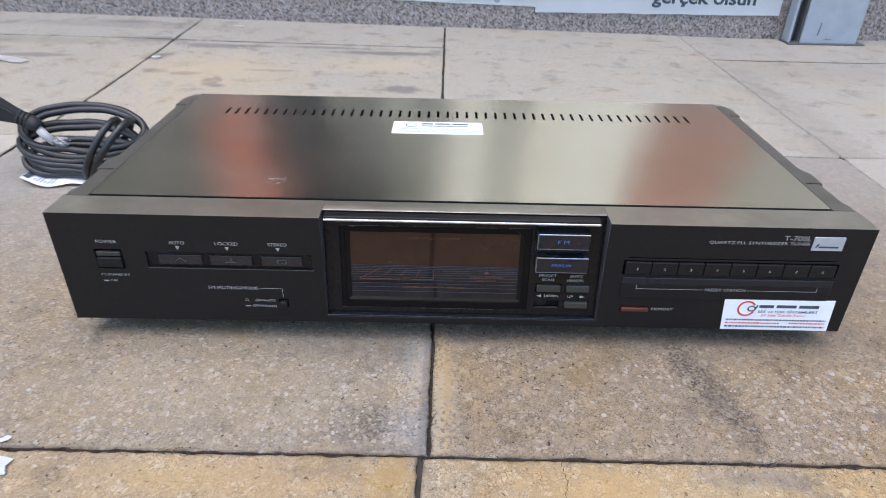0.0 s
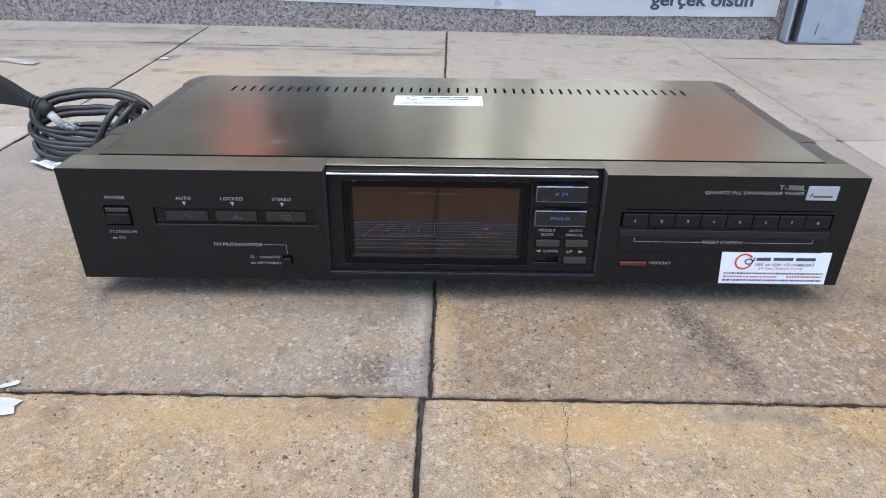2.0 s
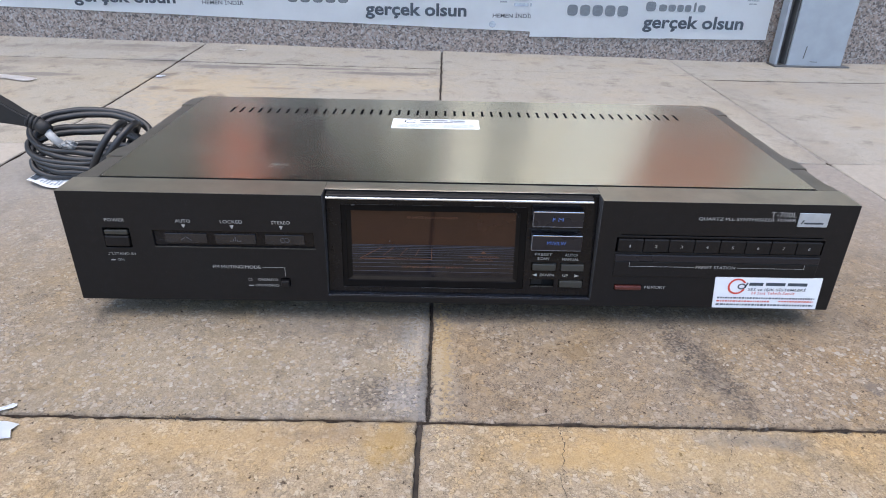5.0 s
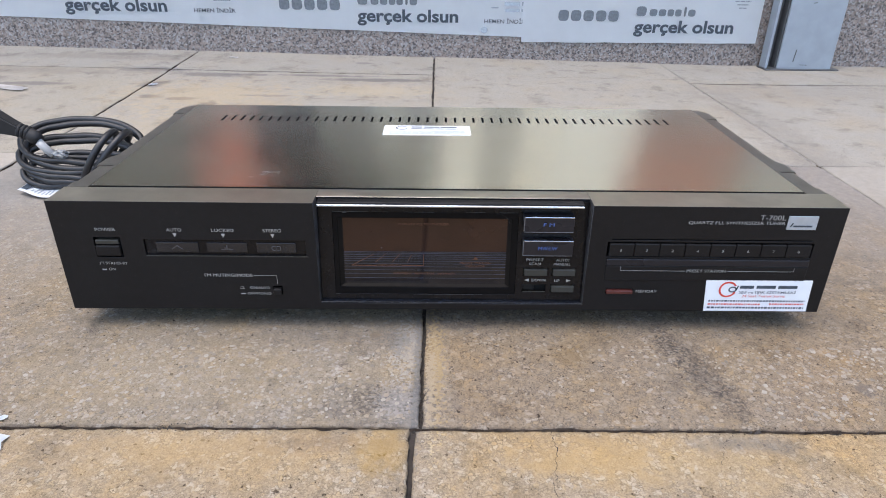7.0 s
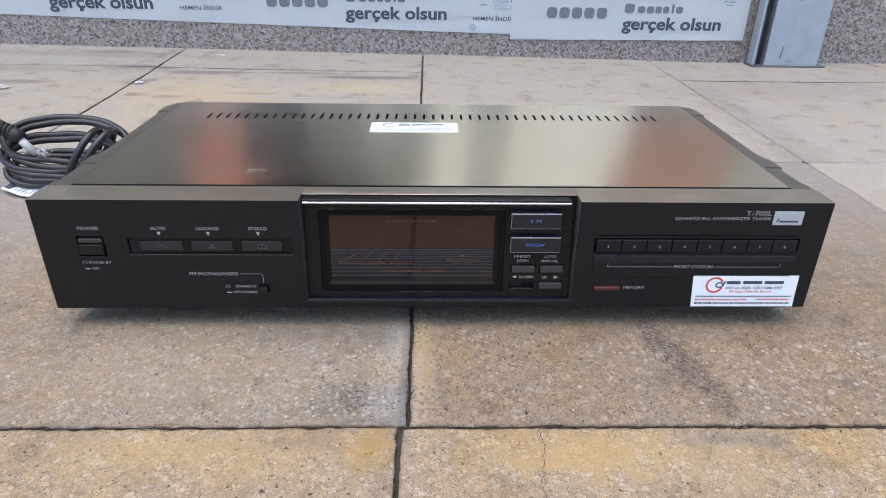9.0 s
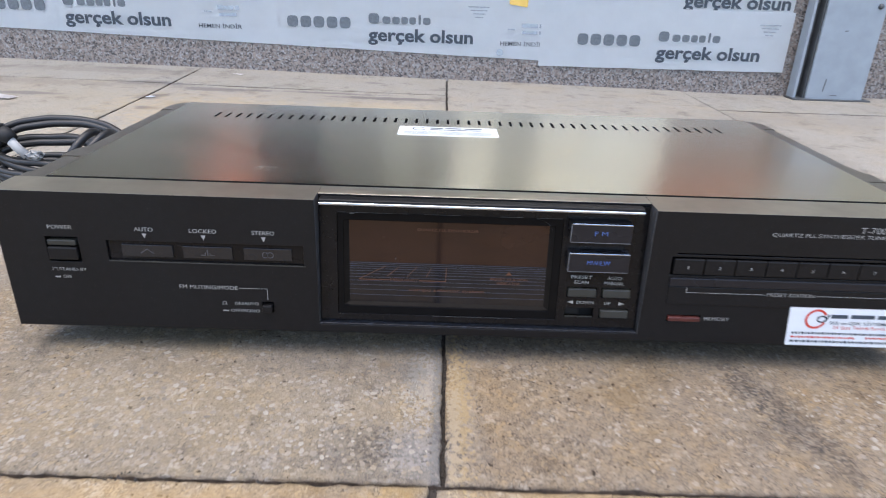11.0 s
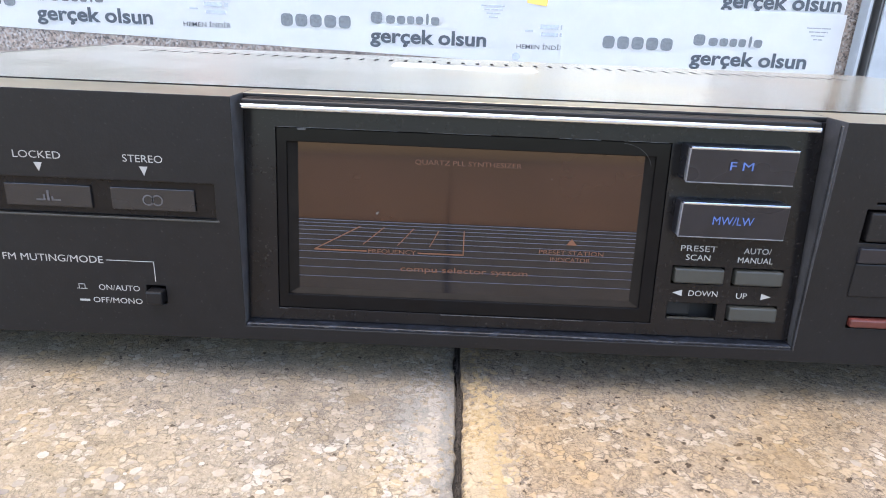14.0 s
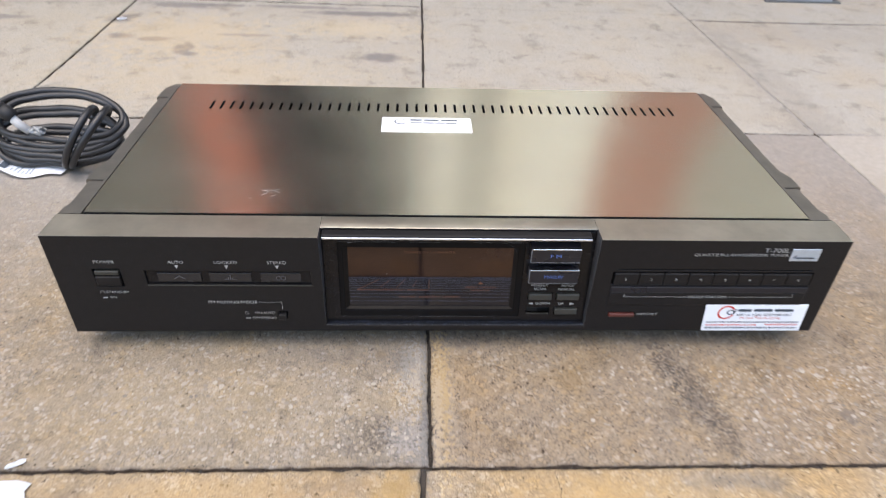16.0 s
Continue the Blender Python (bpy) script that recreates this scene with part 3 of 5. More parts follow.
def sheet(bottom, top, x0, x1, off, material, name, label, group="", wave=0.0004):
    """A paper sheet pasted on the wall, with a cut lower edge from bottom[0] to bottom[1]."""
    bm = bmesh.new()
    n = 40
    cols = []
    for i in range(n + 1):
        u = i / n
        x = x0 + (x1 - x0) * u
        b = bottom[0] + (bottom[1] - bottom[0]) * u + 0.0010 * noise.noise(Vector((x * 30, top, 2)))
        cols.append([bm.verts.new((x + (0.0012 * noise.noise(Vector((b + (top - b) * j / 6 * 40, x0, 1))) if i in (0, n) else 0), YW - off - wave * (1 + noise.noise(Vector((x * 12, j * 1.3, off * 900)))), b + (top - b) * j / 6)) for j in range(7)])
    for i in range(n):
        for j in range(6):
            bm.faces.new([cols[i][j], cols[i + 1][j], cols[i + 1][j + 1], cols[i][j + 1]])
    ext = bmesh.ops.solidify(bm, geom=bm.faces[:], thickness=-0.0002)
    return tagged(part(name, bm, material), label, "poster", group)


def ad(parent, x, z, off, s=1.0, full=True, upper=False):
    """One run of the advert's print: brand mark as plain shapes, slogan, small print. x, z: left foot of the slogan's last line."""
    put = on_wall(off)
    rnd = random.Random(int((x + 3) * 1000))
    letters("slogan", "gerçek olsun", x, x + 0.172 * s, z + 0.0065, 0.027, put, INK_DARK, parent, 0.028)
    # the brand's words, as plain rounded blocks
    def pill(cx, cz, w, h):
        return [(cx + w * math.copysign(abs(math.cos(a)) ** 0.6, math.cos(a)), cz + h * math.copysign(abs(math.sin(a)) ** 0.6, math.sin(a))) for a in (math.tau * k / 20 for k in range(20))]
    for wx, w in ((0.0095, 0.0085), (0.0300, 0.0066), (0.0455, 0.0062), (0.0595, 0.0054), (0.0725, 0.0054), (0.0840, 0.0020), (0.0955, 0.0062)):
        flat_shapes("slogan_block", [pill(x + wx, z + (0.0345 if wx in (0.0095, 0.0840) else 0.0325), w, 0.0078 if wx in (0.0095, 0.0840) else 0.0056)], put, INK_SOFT, parent)
    for i in range(5):
        flat_shapes("brand_block", [pill(x - 0.1225 + i * 0.0213, z + 0.0262, 0.0088, 0.0088)], put, INK_SOFT, parent)
    tiny = []
    for k in range(4):
        tiny += bars(x + 0.162 + 0.004 * k, x + 0.196 - 0.003 * k, z + 0.057 - 0.0052 * k, 0.0016, (0.006, 0.012), rnd)
    flat_shapes("small_print", tiny, put, INK_GREY, parent)
    if full:
        letters("download_line", "HEMEN İNDİR", x + 0.217, x + 0.287, z + 0.0035, 0.0085, put, INK_DARK, parent, 0.006)
        app = bars(x + 0.25, x + 0.285, z + 0.031, 0.006, (0.02, 0.03), rnd) + bars(x + 0.252, x + 0.283, z + 0.0205, 0.005, (0.02, 0.03), rnd) + [rect(x + 0.228, x + 0.240, z + 0.0235, z + 0.0255)]
        flat_shapes("app_mark", app, put, INK_GREY, parent)


left_sheet = sheet((0.080, 0.0435), 0.135, -1.2, 0.140, 0.0012, PAPER, "poster", "pale blue paper poster strip with dark slogan print", "posters on the wall")
for ax, az in ((-1.135, 0.094), (-0.638, 0.0785), (-0.145, 0.0665)):
    ad(left_sheet, ax, az, 0.0024)
flat_shapes("round_mark", [[(0.072 + 0.006 * math.cos(a * math.tau / 12), 0.0545 + 0.0055 * math.sin(a * math.tau / 12)) for a in range(12)]], on_wall(0.0024), INK_GREY, left_sheet)
flat_shapes("yellow_print", [[(0.083, 0.137), (0.083, 0.1295), (0.112, 0.1255), (0.113, 0.137)]], on_wall(0.0026), YELLOW, left_sheet)

right_sheet = sheet((0.0355, 0.0375), 0.131, 0.137, 0.545, 0.0030, PAPER, "poster", "pale blue paper poster pasted lower, with dark slogan print", "posters on the wall")
ad(right_sheet, 0.329, 0.054, 0.0042, full=False)

upper_left = sheet((0.133, 0.1305), 0.213, -1.2, 0.139, 0.0006, PAPER, "poster", "upper pale blue paper poster strip", "posters on the wall")
ad(upper_left, 0.0, 0.2, 0.0018, full=False)
upper_right = sheet((0.129, 0.129), 0.213, 0.139, 0.541, 0.0018, PAPER, "poster", "upper pale blue paper poster with dark slogan print", "posters on the wall")
ad(upper_right, 0.362, 0.1345, 0.0032, full=False)

# unseen coloured panels, added above the posters to put bands in the cover's reflection
O, R, K, G, C, T, W, F = ((REFLECT_OLIVE, "dull olive"), (REFLECT_RED, "brick red"), (REFLECT_DARK, "near-black"), (REFLECT_GREY, "warm grey"), (REFLECT_CREAM, "cream"), (REFLECT_TAN, "faded tan"), (REFLECT_WHITE, "bright cream"), (REFLECT_ROSE, "faded red"))
panels = ((0.215, 0.338, (-1.2, -0.417, -0.342, -0.225, -0.122, -0.060, 0.002, 0.080, 0.150, 0.230, 0.373, 0.680, 1.3), (O, R, K, G, T, G, C, T, C, W, F, T)),
          (0.340, 0.418, (-1.2, -0.462, -0.357, -0.185, -0.105, -0.040, 0.000, 0.070, 0.130, 0.190, 0.345, 0.570, 1.3), (O, R, K, O, G, T, W, T, C, W, F, T)),
          (0.420, 1.20, (-1.2, -0.432, -0.327, -0.125, -0.075, -0.030, 0.000, 0.065, 0.135, 0.192, 0.335, 0.520, 1.3), (O, R, K, O, G, T, W, T, C, W, F, T)))
for low, top, row, hues in panels:
    for bx0, bx1, (bmat, words) in zip(row, row[1:], hues):
        bx1 -= 0.002
        foot = low
        if bmat in (REFLECT_RED, REFLECT_ROSE) and low < 0.3:
            foot = 0.292
            sheet((low, low), foot - 0.001, bx0, bx1, 0.0008, REFLECT_GREY, "poster", "narrow warm grey unseen panel added for reflection below a red one", "posters on the wall")
        sheet((foot, foot), top, bx0, bx1, 0.0008, bmat, "poster", words + " unseen panel added for reflection in the cover", "posters on the wall")


# ---- steel post by the wall ----
post = tagged(new("post"), "grey painted steel channel post standing against the wall", "post")
PX0, PX1, PY = 0.562, 0.667, 0.800
part("web", box(PX0 + 0.012, PX1, PY, PY + 0.004, 0.001, 0.295, 0.0012), POST, post)
part("flange", box(PX1 - 0.004, PX1, PY + 0.005, YW - 0.004, 0.001, 0.295, 0.001), POST, post)
part("flange", box(PX0 + 0.010, PX0 + 0.014, PY + 0.005, YW - 0.012, 0.001, 0.295, 0.001), POST_DARK, post)
part("edge_strip", box(PX0 - 0.006, PX0 - 0.001, PY + 0.006, PY + 0.028, 0.001, 0.295, 0.001), POST, post, "lighter steel edge strip")
part("back_strip", box(PX0 - 0.001, PX0 + 0.010, PY + 0.020, PY + 0.026, 0.001, 0.295, 0.001), POST_DARK, post)
part("foot", box(PX0 - 0.010, PX1 + 0.012, PY - 0.006, YW - 0.010, 0.000, 0.0025, 0.001), POST_DARK, post, "dark sealant foot")
for sx, sz in ((PX1 - 0.011, 0.146), (PX1 - 0.012, 0.27)):
    bm = bmesh.new()
    bmesh.ops.create_cone(bm, cap_ends=True, segments=12, radius1=0.0045, radius2=0.0035, depth=0.003, matrix=Matrix.Translation((sx, PY - 0.0014, sz)) @ Matrix.Rotation(radians(90), 4, "X"))
    part("screw", smooth(bm), POST_DARK, post)
flat_shapes("scratch", [stroke((PX0 + 0.037, 0.014), (PX0 + 0.039, 0.034), 0.0018), stroke((PX0 + 0.048, 0.108), (PX0 + 0.054, 0.109), 0.0012), stroke((PX0 + 0.05, 0.009), (PX0 + 0.062, 0.0085), 0.001)], lambda x, z: (x, PY - 0.0006, z), POST_DARK, post)


# ---- the tuner ----
tuner = tagged(new("stereo_tuner"), "black component radio tuner with smoked display lying on paving", "tuner")
PL, PR, PB, PT = -0.2165, 0.2165, 0.0145, 0.0805   # front panel
NL, NR, NB = -0.0735, 0.0778, 0.0182               # notch for the display block
SEAM = 0.0215


def face(off):
    return lambda x, z: (x, -off, z)


def face_axes(x, v, d):
    return (x, d, v)


slots = [(-0.1955, -0.1808, 0.0470, 0.0592),   # power key
         (-0.1682, -0.0793, 0.0484, 0.0582),   # indicator strip
         (-0.1000, -0.0947, 0.0238, 0.0292),   # mode key
         (0.0880, 0.2030, 0.0500, 0.0590),     # preset keys
         (0.0900, 0.2015, 0.0603, 0.0609),     # groove above them
         (0.0905, 0.1062, 0.0256, 0.0292),     # memory key
         (NL, NR, NB, PT + 1)]
bm = plate(PL, PR, PB, PT, 0.0, SEAM - 0.0005, slots, face_axes, 0.0005)
for v in bm.verts:
    # the lower edge sags a little towards the power key
    if v.co.z < PB + 0.0012:
        v.co.z -= 0.0014 * max(0.0, -v.co.x) / 0.2165
bm.normal_update()
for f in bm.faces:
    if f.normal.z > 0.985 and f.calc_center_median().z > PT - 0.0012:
        # upward faces take the painted sheen
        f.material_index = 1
    elif abs(f.normal.x) > 0.8 and min(abs(f.calc_center_median().x - NL), abs(f.calc_center_median().x - NR)) < 0.0009:
        # notch walls: worn, and coloured lighter as if lit
        f.material_index = 2
front = part("front_panel", bm, [BLACK, PANEL_TOP, NOTCH], tuner, "matt black front panel with silver print")
part("panel_backing", box(PL + 0.002, PR - 0.002, 0.0125, SEAM - 0.0008, PB + 0.001, PT - 0.003), DARK, tuner)
# strip behind the display block that carries the top surface
bm = box(NL - 0.0002, NR + 0.0002, 0.0098, SEAM - 0.0005, PT - 0.0014, PT, 0.0003)
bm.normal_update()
# only the top carries the painted sheen, the rest stays black
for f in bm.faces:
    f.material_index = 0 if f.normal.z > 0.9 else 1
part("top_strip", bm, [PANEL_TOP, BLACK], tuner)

# top cover with the row of vents
VENTS = 49
holes = [(-0.170 + 0.339 * i / (VENTS - 1) - 0.0009, -0.170 + 0.339 * i / (VENTS - 1) + 0.0009, 0.160, 0.174) for i in range(VENTS)]
bm = plate(-0.2028, 0.2028, SEAM + 0.0012, 0.2055, PT - 0.0016, PT + 0.0002, holes, lambda x, v, d: (x, v, d))
bm.normal_update()
for f in bm.faces:
    f.material_index = 0 if f.normal.z > 0.5 else 1
cover = part("top_cover", bm, [COVER, DARK], tuner, "satin olive-black sheet metal cover with slots")
part("back_panel", box(-0.2030, 0.2030, 0.2035, 0.2050, PB + 0.001, PT - 0.002, 0.0003), DARK, tuner)
part("chassis", box(-0.2036, 0.2036, SEAM, 0.203, PB + 0.001, PT - 0.012, 0.001), DARK, tuner)
scratches = []
rs = random.Random(4)
for i in range(13):
    sx, sy, a, ln = rs.gauss(-0.106, 0.006), rs.gauss(0.043, 0.0035), rs.gauss(0.35, 0.5), rs.uniform(0.0006, 0.004)
    scratches.append(stroke((sx, sy), (sx + ln * math.cos(a), sy + ln * math.sin(a)), rs.uniform(0.00015, 0.0004)))
for i in range(10):
    sx, sy = rs.uniform(-0.16, 0.16), rs.uniform(0.03, 0.15)
    scratches.append(stroke((sx, sy), (sx + rs.uniform(0.0006, 0.002), sy + rs.uniform(-0.0006, 0.0006)), 0.0003))
flat_shapes("scratch", scratches, lambda x, z: (x, z, PT + 0.00045), INK, cover, "bare metal scratches")


def side_rail(s):
    """Side rail seen from above as an outline, with its notches, extruded down; s: -1 or 1."""
    out = [(0.2165, SEAM + 0.0006), (0.2165, 0.0285), (0.2145, 0.0315), (0.2142, 0.0566), (0.2058, 0.0567), (0.2058, 0.0586), (0.2165, 0.0589), (0.2163, 0.0720), (0.2140, 0.0765), (0.2125, 0.0800),
           (0.2125, 0.1780), (0.2060, 0.1782), (0.2060, 0.1804), (0.2146, 0.1807), (0.2140, 0.1950), (0.2080, 0.2055), (0.2040, 0.2055), (0.2040, SEAM + 0.0006)]
    bm = bmesh.new()
    top = [bm.verts.new((s * x, y, PT - 0.0004)) for x, y in out]
    low = [bm.verts.new((s * x, y, PB + 0.002)) for x, y in out]
    bm.faces.new(top)
    bm.faces.new(low[::-1])
    for i in range(len(out)):
        j = (i + 1) % len(out)
        bm.faces.new([top[i], low[i], low[j], top[j]])
    bmesh.ops.recalc_face_normals(bm, faces=bm.faces[:])
    edges = [e for e in bm.edges if all(v in top for v in e.verts) and all(abs(v.co.x) > 0.2105 for v in e.verts)]
    bmesh.ops.bevel(bm, geom=edges, offset=0.0007, segments=2, affect="EDGES")
    return part("side_rail", bm, RAIL, tuner, "dark grey moulded side rail")


side_rail(-1)
side_rail(1)
for fx in (-0.165, 0.165):
    for fy in (0.045, 0.175):
        bm = bmesh.new()
        bmesh.ops.create_cone(bm, cap_ends=True, segments=24, radius1=0.017, radius2=0.019, depth=PB + 0.001, matrix=Matrix.Translation((fx, fy, (PB + 0.001) / 2)))
        part("foot", smooth(bm), RUBBER, tuner, "black plastic foot")
        for f in bpy.data.objects[tuner.children[-1].name].data.polygons:
            f.use_smooth = len(f.vertices) == 4

# display block, leaning back in its notch
LEANBACK = math.atan2(0.0060, 0.0597)
POD = Matrix.Translation((0, 0.0030, 0.0194)) @ Matrix.Rotation(-LEANBACK, 4, "X")


def pod_put(off):
    return lambda x, z: POD @ Vector((x, -off, (z - 0.0194) / math.cos(LEANBACK)))


def pod_axes(x, v, d):
    return POD @ Vector((x, d, (v - 0.0194) / math.cos(LEANBACK)))


def pod_box(x0, x1, d0, d1, z0, z1, bevel=0.0, seg=2):
    bm = box(x0, x1, d0, d1, (z0 - 0.0194) / math.cos(LEANBACK), (z1 - 0.0194) / math.cos(LEANBACK), bevel, seg)
    bm.transform(POD)
    return bm


BZ = (-0.0650, 0.0388, 0.0228, 0.0723)      # window border
DP = (-0.0622, 0.0352, 0.0268, 0.0686)      # display proper
pod_holes = [BZ, (0.0424, 0.0676, 0.0649, 0.0716), (0.0427, 0.0683, 0.0503, 0.0573), (0.0430, 0.0572, 0.0347, 0.0397), (0.0594, 0.0733, 0.0347, 0.0397),
             (0.0428, 0.0566, 0.0245, 0.0293), (0.0592, 0.0732, 0.0245, 0.0293)]
pod = part("display_block", plate(NL + 0.0003, NR - 0.0003, 0.0194, 0.0792, 0.0, 0.003, pod_holes, pod_axes, 0.0003), BLACK_GLOSS, tuner, "glossy black display surround")
part("block_back", pod_box(NL + 0.0004, NR - 0.0004, 0.0046, 0.0055, 0.0196, 0.0770), DARK, pod)
part("top_trim", box(-0.0724, 0.0738, 0.0030, 0.0046, 0.0772, 0.0786, 0.0005, 3), CHROME, pod, "polished metal trim bar")
part("trim_cap", box(-0.0722, 0.0736, 0.0036, 0.0093, 0.0780, 0.0798, 0.0006, 3), BLACK, pod, "black cap behind the trim bar")
part("trim_shadow", pod_box(NL + 0.0006, NR - 0.0006, 0.0016, 0.0052, 0.0740, 0.0790, 0.0003), BLACK_GLOSS, pod, "black lip")
part("lower_lip", box(NL + 0.0001, NR - 0.0001, 0.0002, 0.0042, 0.0172, 0.0191, 0.0004, 3), SCUFF, pod, "scuffed dark lower lip")
# bare plastic where the notch's rims have rubbed
for x0, x1 in ((NR - 0.0003, NR + 0.0003),):
    rim = box(x0, x1, -0.0003, 0.0010, 0.0180, 0.0795, 0.0003, 3)
    for v in rim.verts:
        v.co.y += 0.0052 * (v.co.z - 0.018) / 0.0615 * 0.35
    part("notch_rim", smooth(rim), RUBBED, tuner, "rubbed grey rim of the display notch")
wear = []
rw = random.Random(17)
for x0, x1, k in ((NL + 0.0003, NL + 0.006, 16), (NR - 0.007, NR - 0.0003, 16), (NL, NR, 34)):
    for i in range(k):
        wx, wz, ln = rw.uniform(x0, x1), rw.uniform(0.0186, 0.0190), rw.uniform(0.0003, 0.0016)
        wear.append(rect(wx, min(wx + ln, NR), wz, wz + rw.uniform(0.00008, 0.0002)))
flat_shapes("scratch", wear, lambda x, z: (x, 0.0001, z), CHIP, pod, "pale rubbed specks")

window = part("window_border", plate(BZ[0] + 0.00006, BZ[1] - 0.00006, BZ[2] + 0.00006, BZ[3] - 0.00006, 0.0004, 0.0016, [DP], pod_axes, 0.0002), WINDOW, pod)
bm = bmesh.new()
inner, outer = (DP[0] + 0.0024, DP[1] - 0.0022, DP[2] + 0.0012, DP[3] - 0.0002), DP
ci = [pod_put(-0.0030)(*p) for p in ((inner[0], inner[2]), (inner[1], inner[2]), (inner[1], inner[3]), (inner[0], inner[3]))]
co_ = [pod_put(-0.0014)(*p) for p in ((outer[0], outer[2]), (outer[1], outer[2]), (outer[1], outer[3]), (outer[0], outer[3]))]
vi, vo_ = [bm.verts.new(c) for c in ci], [bm.verts.new(c) for c in co_]
for i in range(4):
    bm.faces.new([vo_[i], vo_[(i + 1) % 4], vi[(i + 1) % 4], vi[i]])
part("window_step", bm, STEP, pod)
SPLIT = 0.0479
display = part("display", pod_box(inner[0] - 0.0005, inner[1] + 0.0005, 0.0030, 0.0040, SPLIT, inner[3] + 0.0005), DISPLAY, pod, "smoked brown unlit display")
grid_panel = part("display_scale", pod_box(inner[0] - 0.0005, inner[1] + 0.0005, 0.0030, 0.0040, inner[2] - 0.0005, SPLIT - 0.00005), DISPLAY_LOW, pod, "grey display scale with fine blue lines")
dput = pod_put(-0.00285)
zs, step = [], 0.00085
z = SPLIT - 0.0003
while z > inner[2] + 0.0006:
    zs.append(z)
    z -= step
    step *= 1.135
for z in zs:
    flat_shapes("grid_line", [rect(inner[0], inner[1], z - 0.0001, z + 0.0001)], dput, INK_LINE, grid_panel)
oput = pod_put(-0.00270)
flat_shapes("frequency_scale", [stroke((-0.0555, 0.0393), (-0.0410, 0.0393), 0.0004), stroke((-0.0268, 0.0393), (-0.0142, 0.0393), 0.0004), stroke((-0.0555, 0.0393), (-0.0428, 0.0462), 0.0003),
                                stroke((-0.0420, 0.0412), (-0.0362, 0.0462), 0.00025), stroke((-0.0325, 0.0412), (-0.0280, 0.0462), 0.00025), stroke((-0.0236, 0.0412), (-0.0212, 0.0458), 0.00025), stroke((-0.0142, 0.0391), (-0.0142, 0.0462), 0.0003)], oput, INK_ORANGE, grid_panel)
letters("frequency_word", "FREQUENCY", -0.0405, -0.0273, 0.0393, 0.0014, oput, INK_ORANGE, grid_panel)
letters("system_line", "compu selector system", -0.0315, 0.0040, 0.0345, 0.0021, oput, INK_ORANGE, grid_panel)
letters("indicator_words", "PRESET STATION", 0.0067, 0.0245, 0.0412, 0.0012, oput, INK_ORANGE, grid_panel)
letters("indicator_words", "INDICATOR", 0.0100, 0.0210, 0.0392, 0.0012, oput, INK_ORANGE, grid_panel)
flat_shapes("indicator_arrow", [[(0.0140, 0.0434), (0.0170, 0.0434), (0.0155, 0.0452)]], oput, INK_ORANGE, grid_panel)
worn = []
rv = random.Random(31)
wx = BZ[0]
while wx < BZ[1] - 0.001:
    ln = rv.uniform(0.002, 0.009)
    if rv.random() < (0.9 if wx < -0.02 else 0.55):
        worn.append(rect(wx, min(wx + ln, BZ[1]), BZ[3] + rv.uniform(0.0, 0.00004), BZ[3] + rv.uniform(0.00008, 0.00017)))
    wx += ln
worn += [rect(-0.0592, -0.0570, BZ[3] - 0.0006, BZ[3] - 0.0001), rect(-0.0648, -0.0626, BZ[2] - 0.0002, BZ[2] - 0.0001), rect(-0.020, 0.020, BZ[2] - 0.00022, BZ[2] - 0.0001)]
flat_shapes("scratch", worn, pod_put(0.00012), CHIP, pod, "pale chipped window edge")
arcs = [p for r in (0.0085,) for p in ring(0.0255, 0.0655, r, r * 0.75, 0.00006, 0.1, 1.5, 14)]
flat_shapes("scratch", arcs, pod_put(-0.0002), CHIP, pod, "faint curved scratch")
flat_shapes("fleck", [rect(-0.0385, -0.0380, 0.0497, 0.0503), rect(-0.0381, -0.0378, 0.0501, 0.0505)], oput, CHIP, display)
flat_shapes("fleck", [rect(0.0085, 0.0088, 0.0612, 0.0614)], oput, CHIP, display)
letters("synthesizer_line", "QUARTZ PLL SYNTHESIZER", -0.0283, 0.0003, 0.0643, 0.0015, oput, INK_ORANGE, display)


def pod_key(name, x0, x1, z0, z1, proud, material, label):
    k = part(name, pod_box(x0, x1, -proud, 0.003, z0, z1, 0.0005, 2), material, pod, label)
    return k


def band_key(x0, x1, z0, z1, word, w0, w1, h):
    """A band key: upright face that stands well proud of the leaning block, bright along its top."""
    k = part("band_key", box(x0, x1, 0.0016, 0.0110, z0, z1, 0.0004, 2), BAND_BTN, pod, "dark grey band key")
    part("side_trim", box(x0 - 0.0001, x0 + 0.0003, 0.0015, 0.0030, z0 + 0.0003, z1 - 0.0004, 0.0001), EDGE_GREY, k, "pale side edge")
    part("edge_trim", box(x0 + 0.0002, x1 - 0.0002, 0.0015, 0.0034, z1 - 0.0006, z1 + 0.0001, 0.0002), CHROME, k, "bright top edge")
    part("foot_trim", box(x0 + 0.0001, x1 - 0.0002, 0.00155, 0.0022, z0 - 0.00005, z0 + 0.00025, 0.0001), EDGE_GREY, k, "pale lower edge")
    letters("caption", word, w0, w1, (z0 + z1) / 2 + 0.0001, h, lambda x, z: (x, 0.00145, z), INK_BLUE, k)


band_key(0.0412, 0.0688, 0.0637, 0.0728, "F M", 0.0518, 0.0577, 0.0021)
band_key(0.0415, 0.0695, 0.0491, 0.0585, "MW/LW", 0.0500, 0.0606, 0.0022)
pod_key("scan_key", 0.0434, 0.0568, 0.0351, 0.0393, 0.0014, GREY_BTN, "small grey key")
pod_key("tuning_key", 0.0598, 0.0729, 0.0351, 0.0393, 0.0014, GREY_BTN, "small grey key")
pod_key("tuning_key", 0.0596, 0.0728, 0.0249, 0.0289, 0.0014, GREY_BTN, "small grey key")
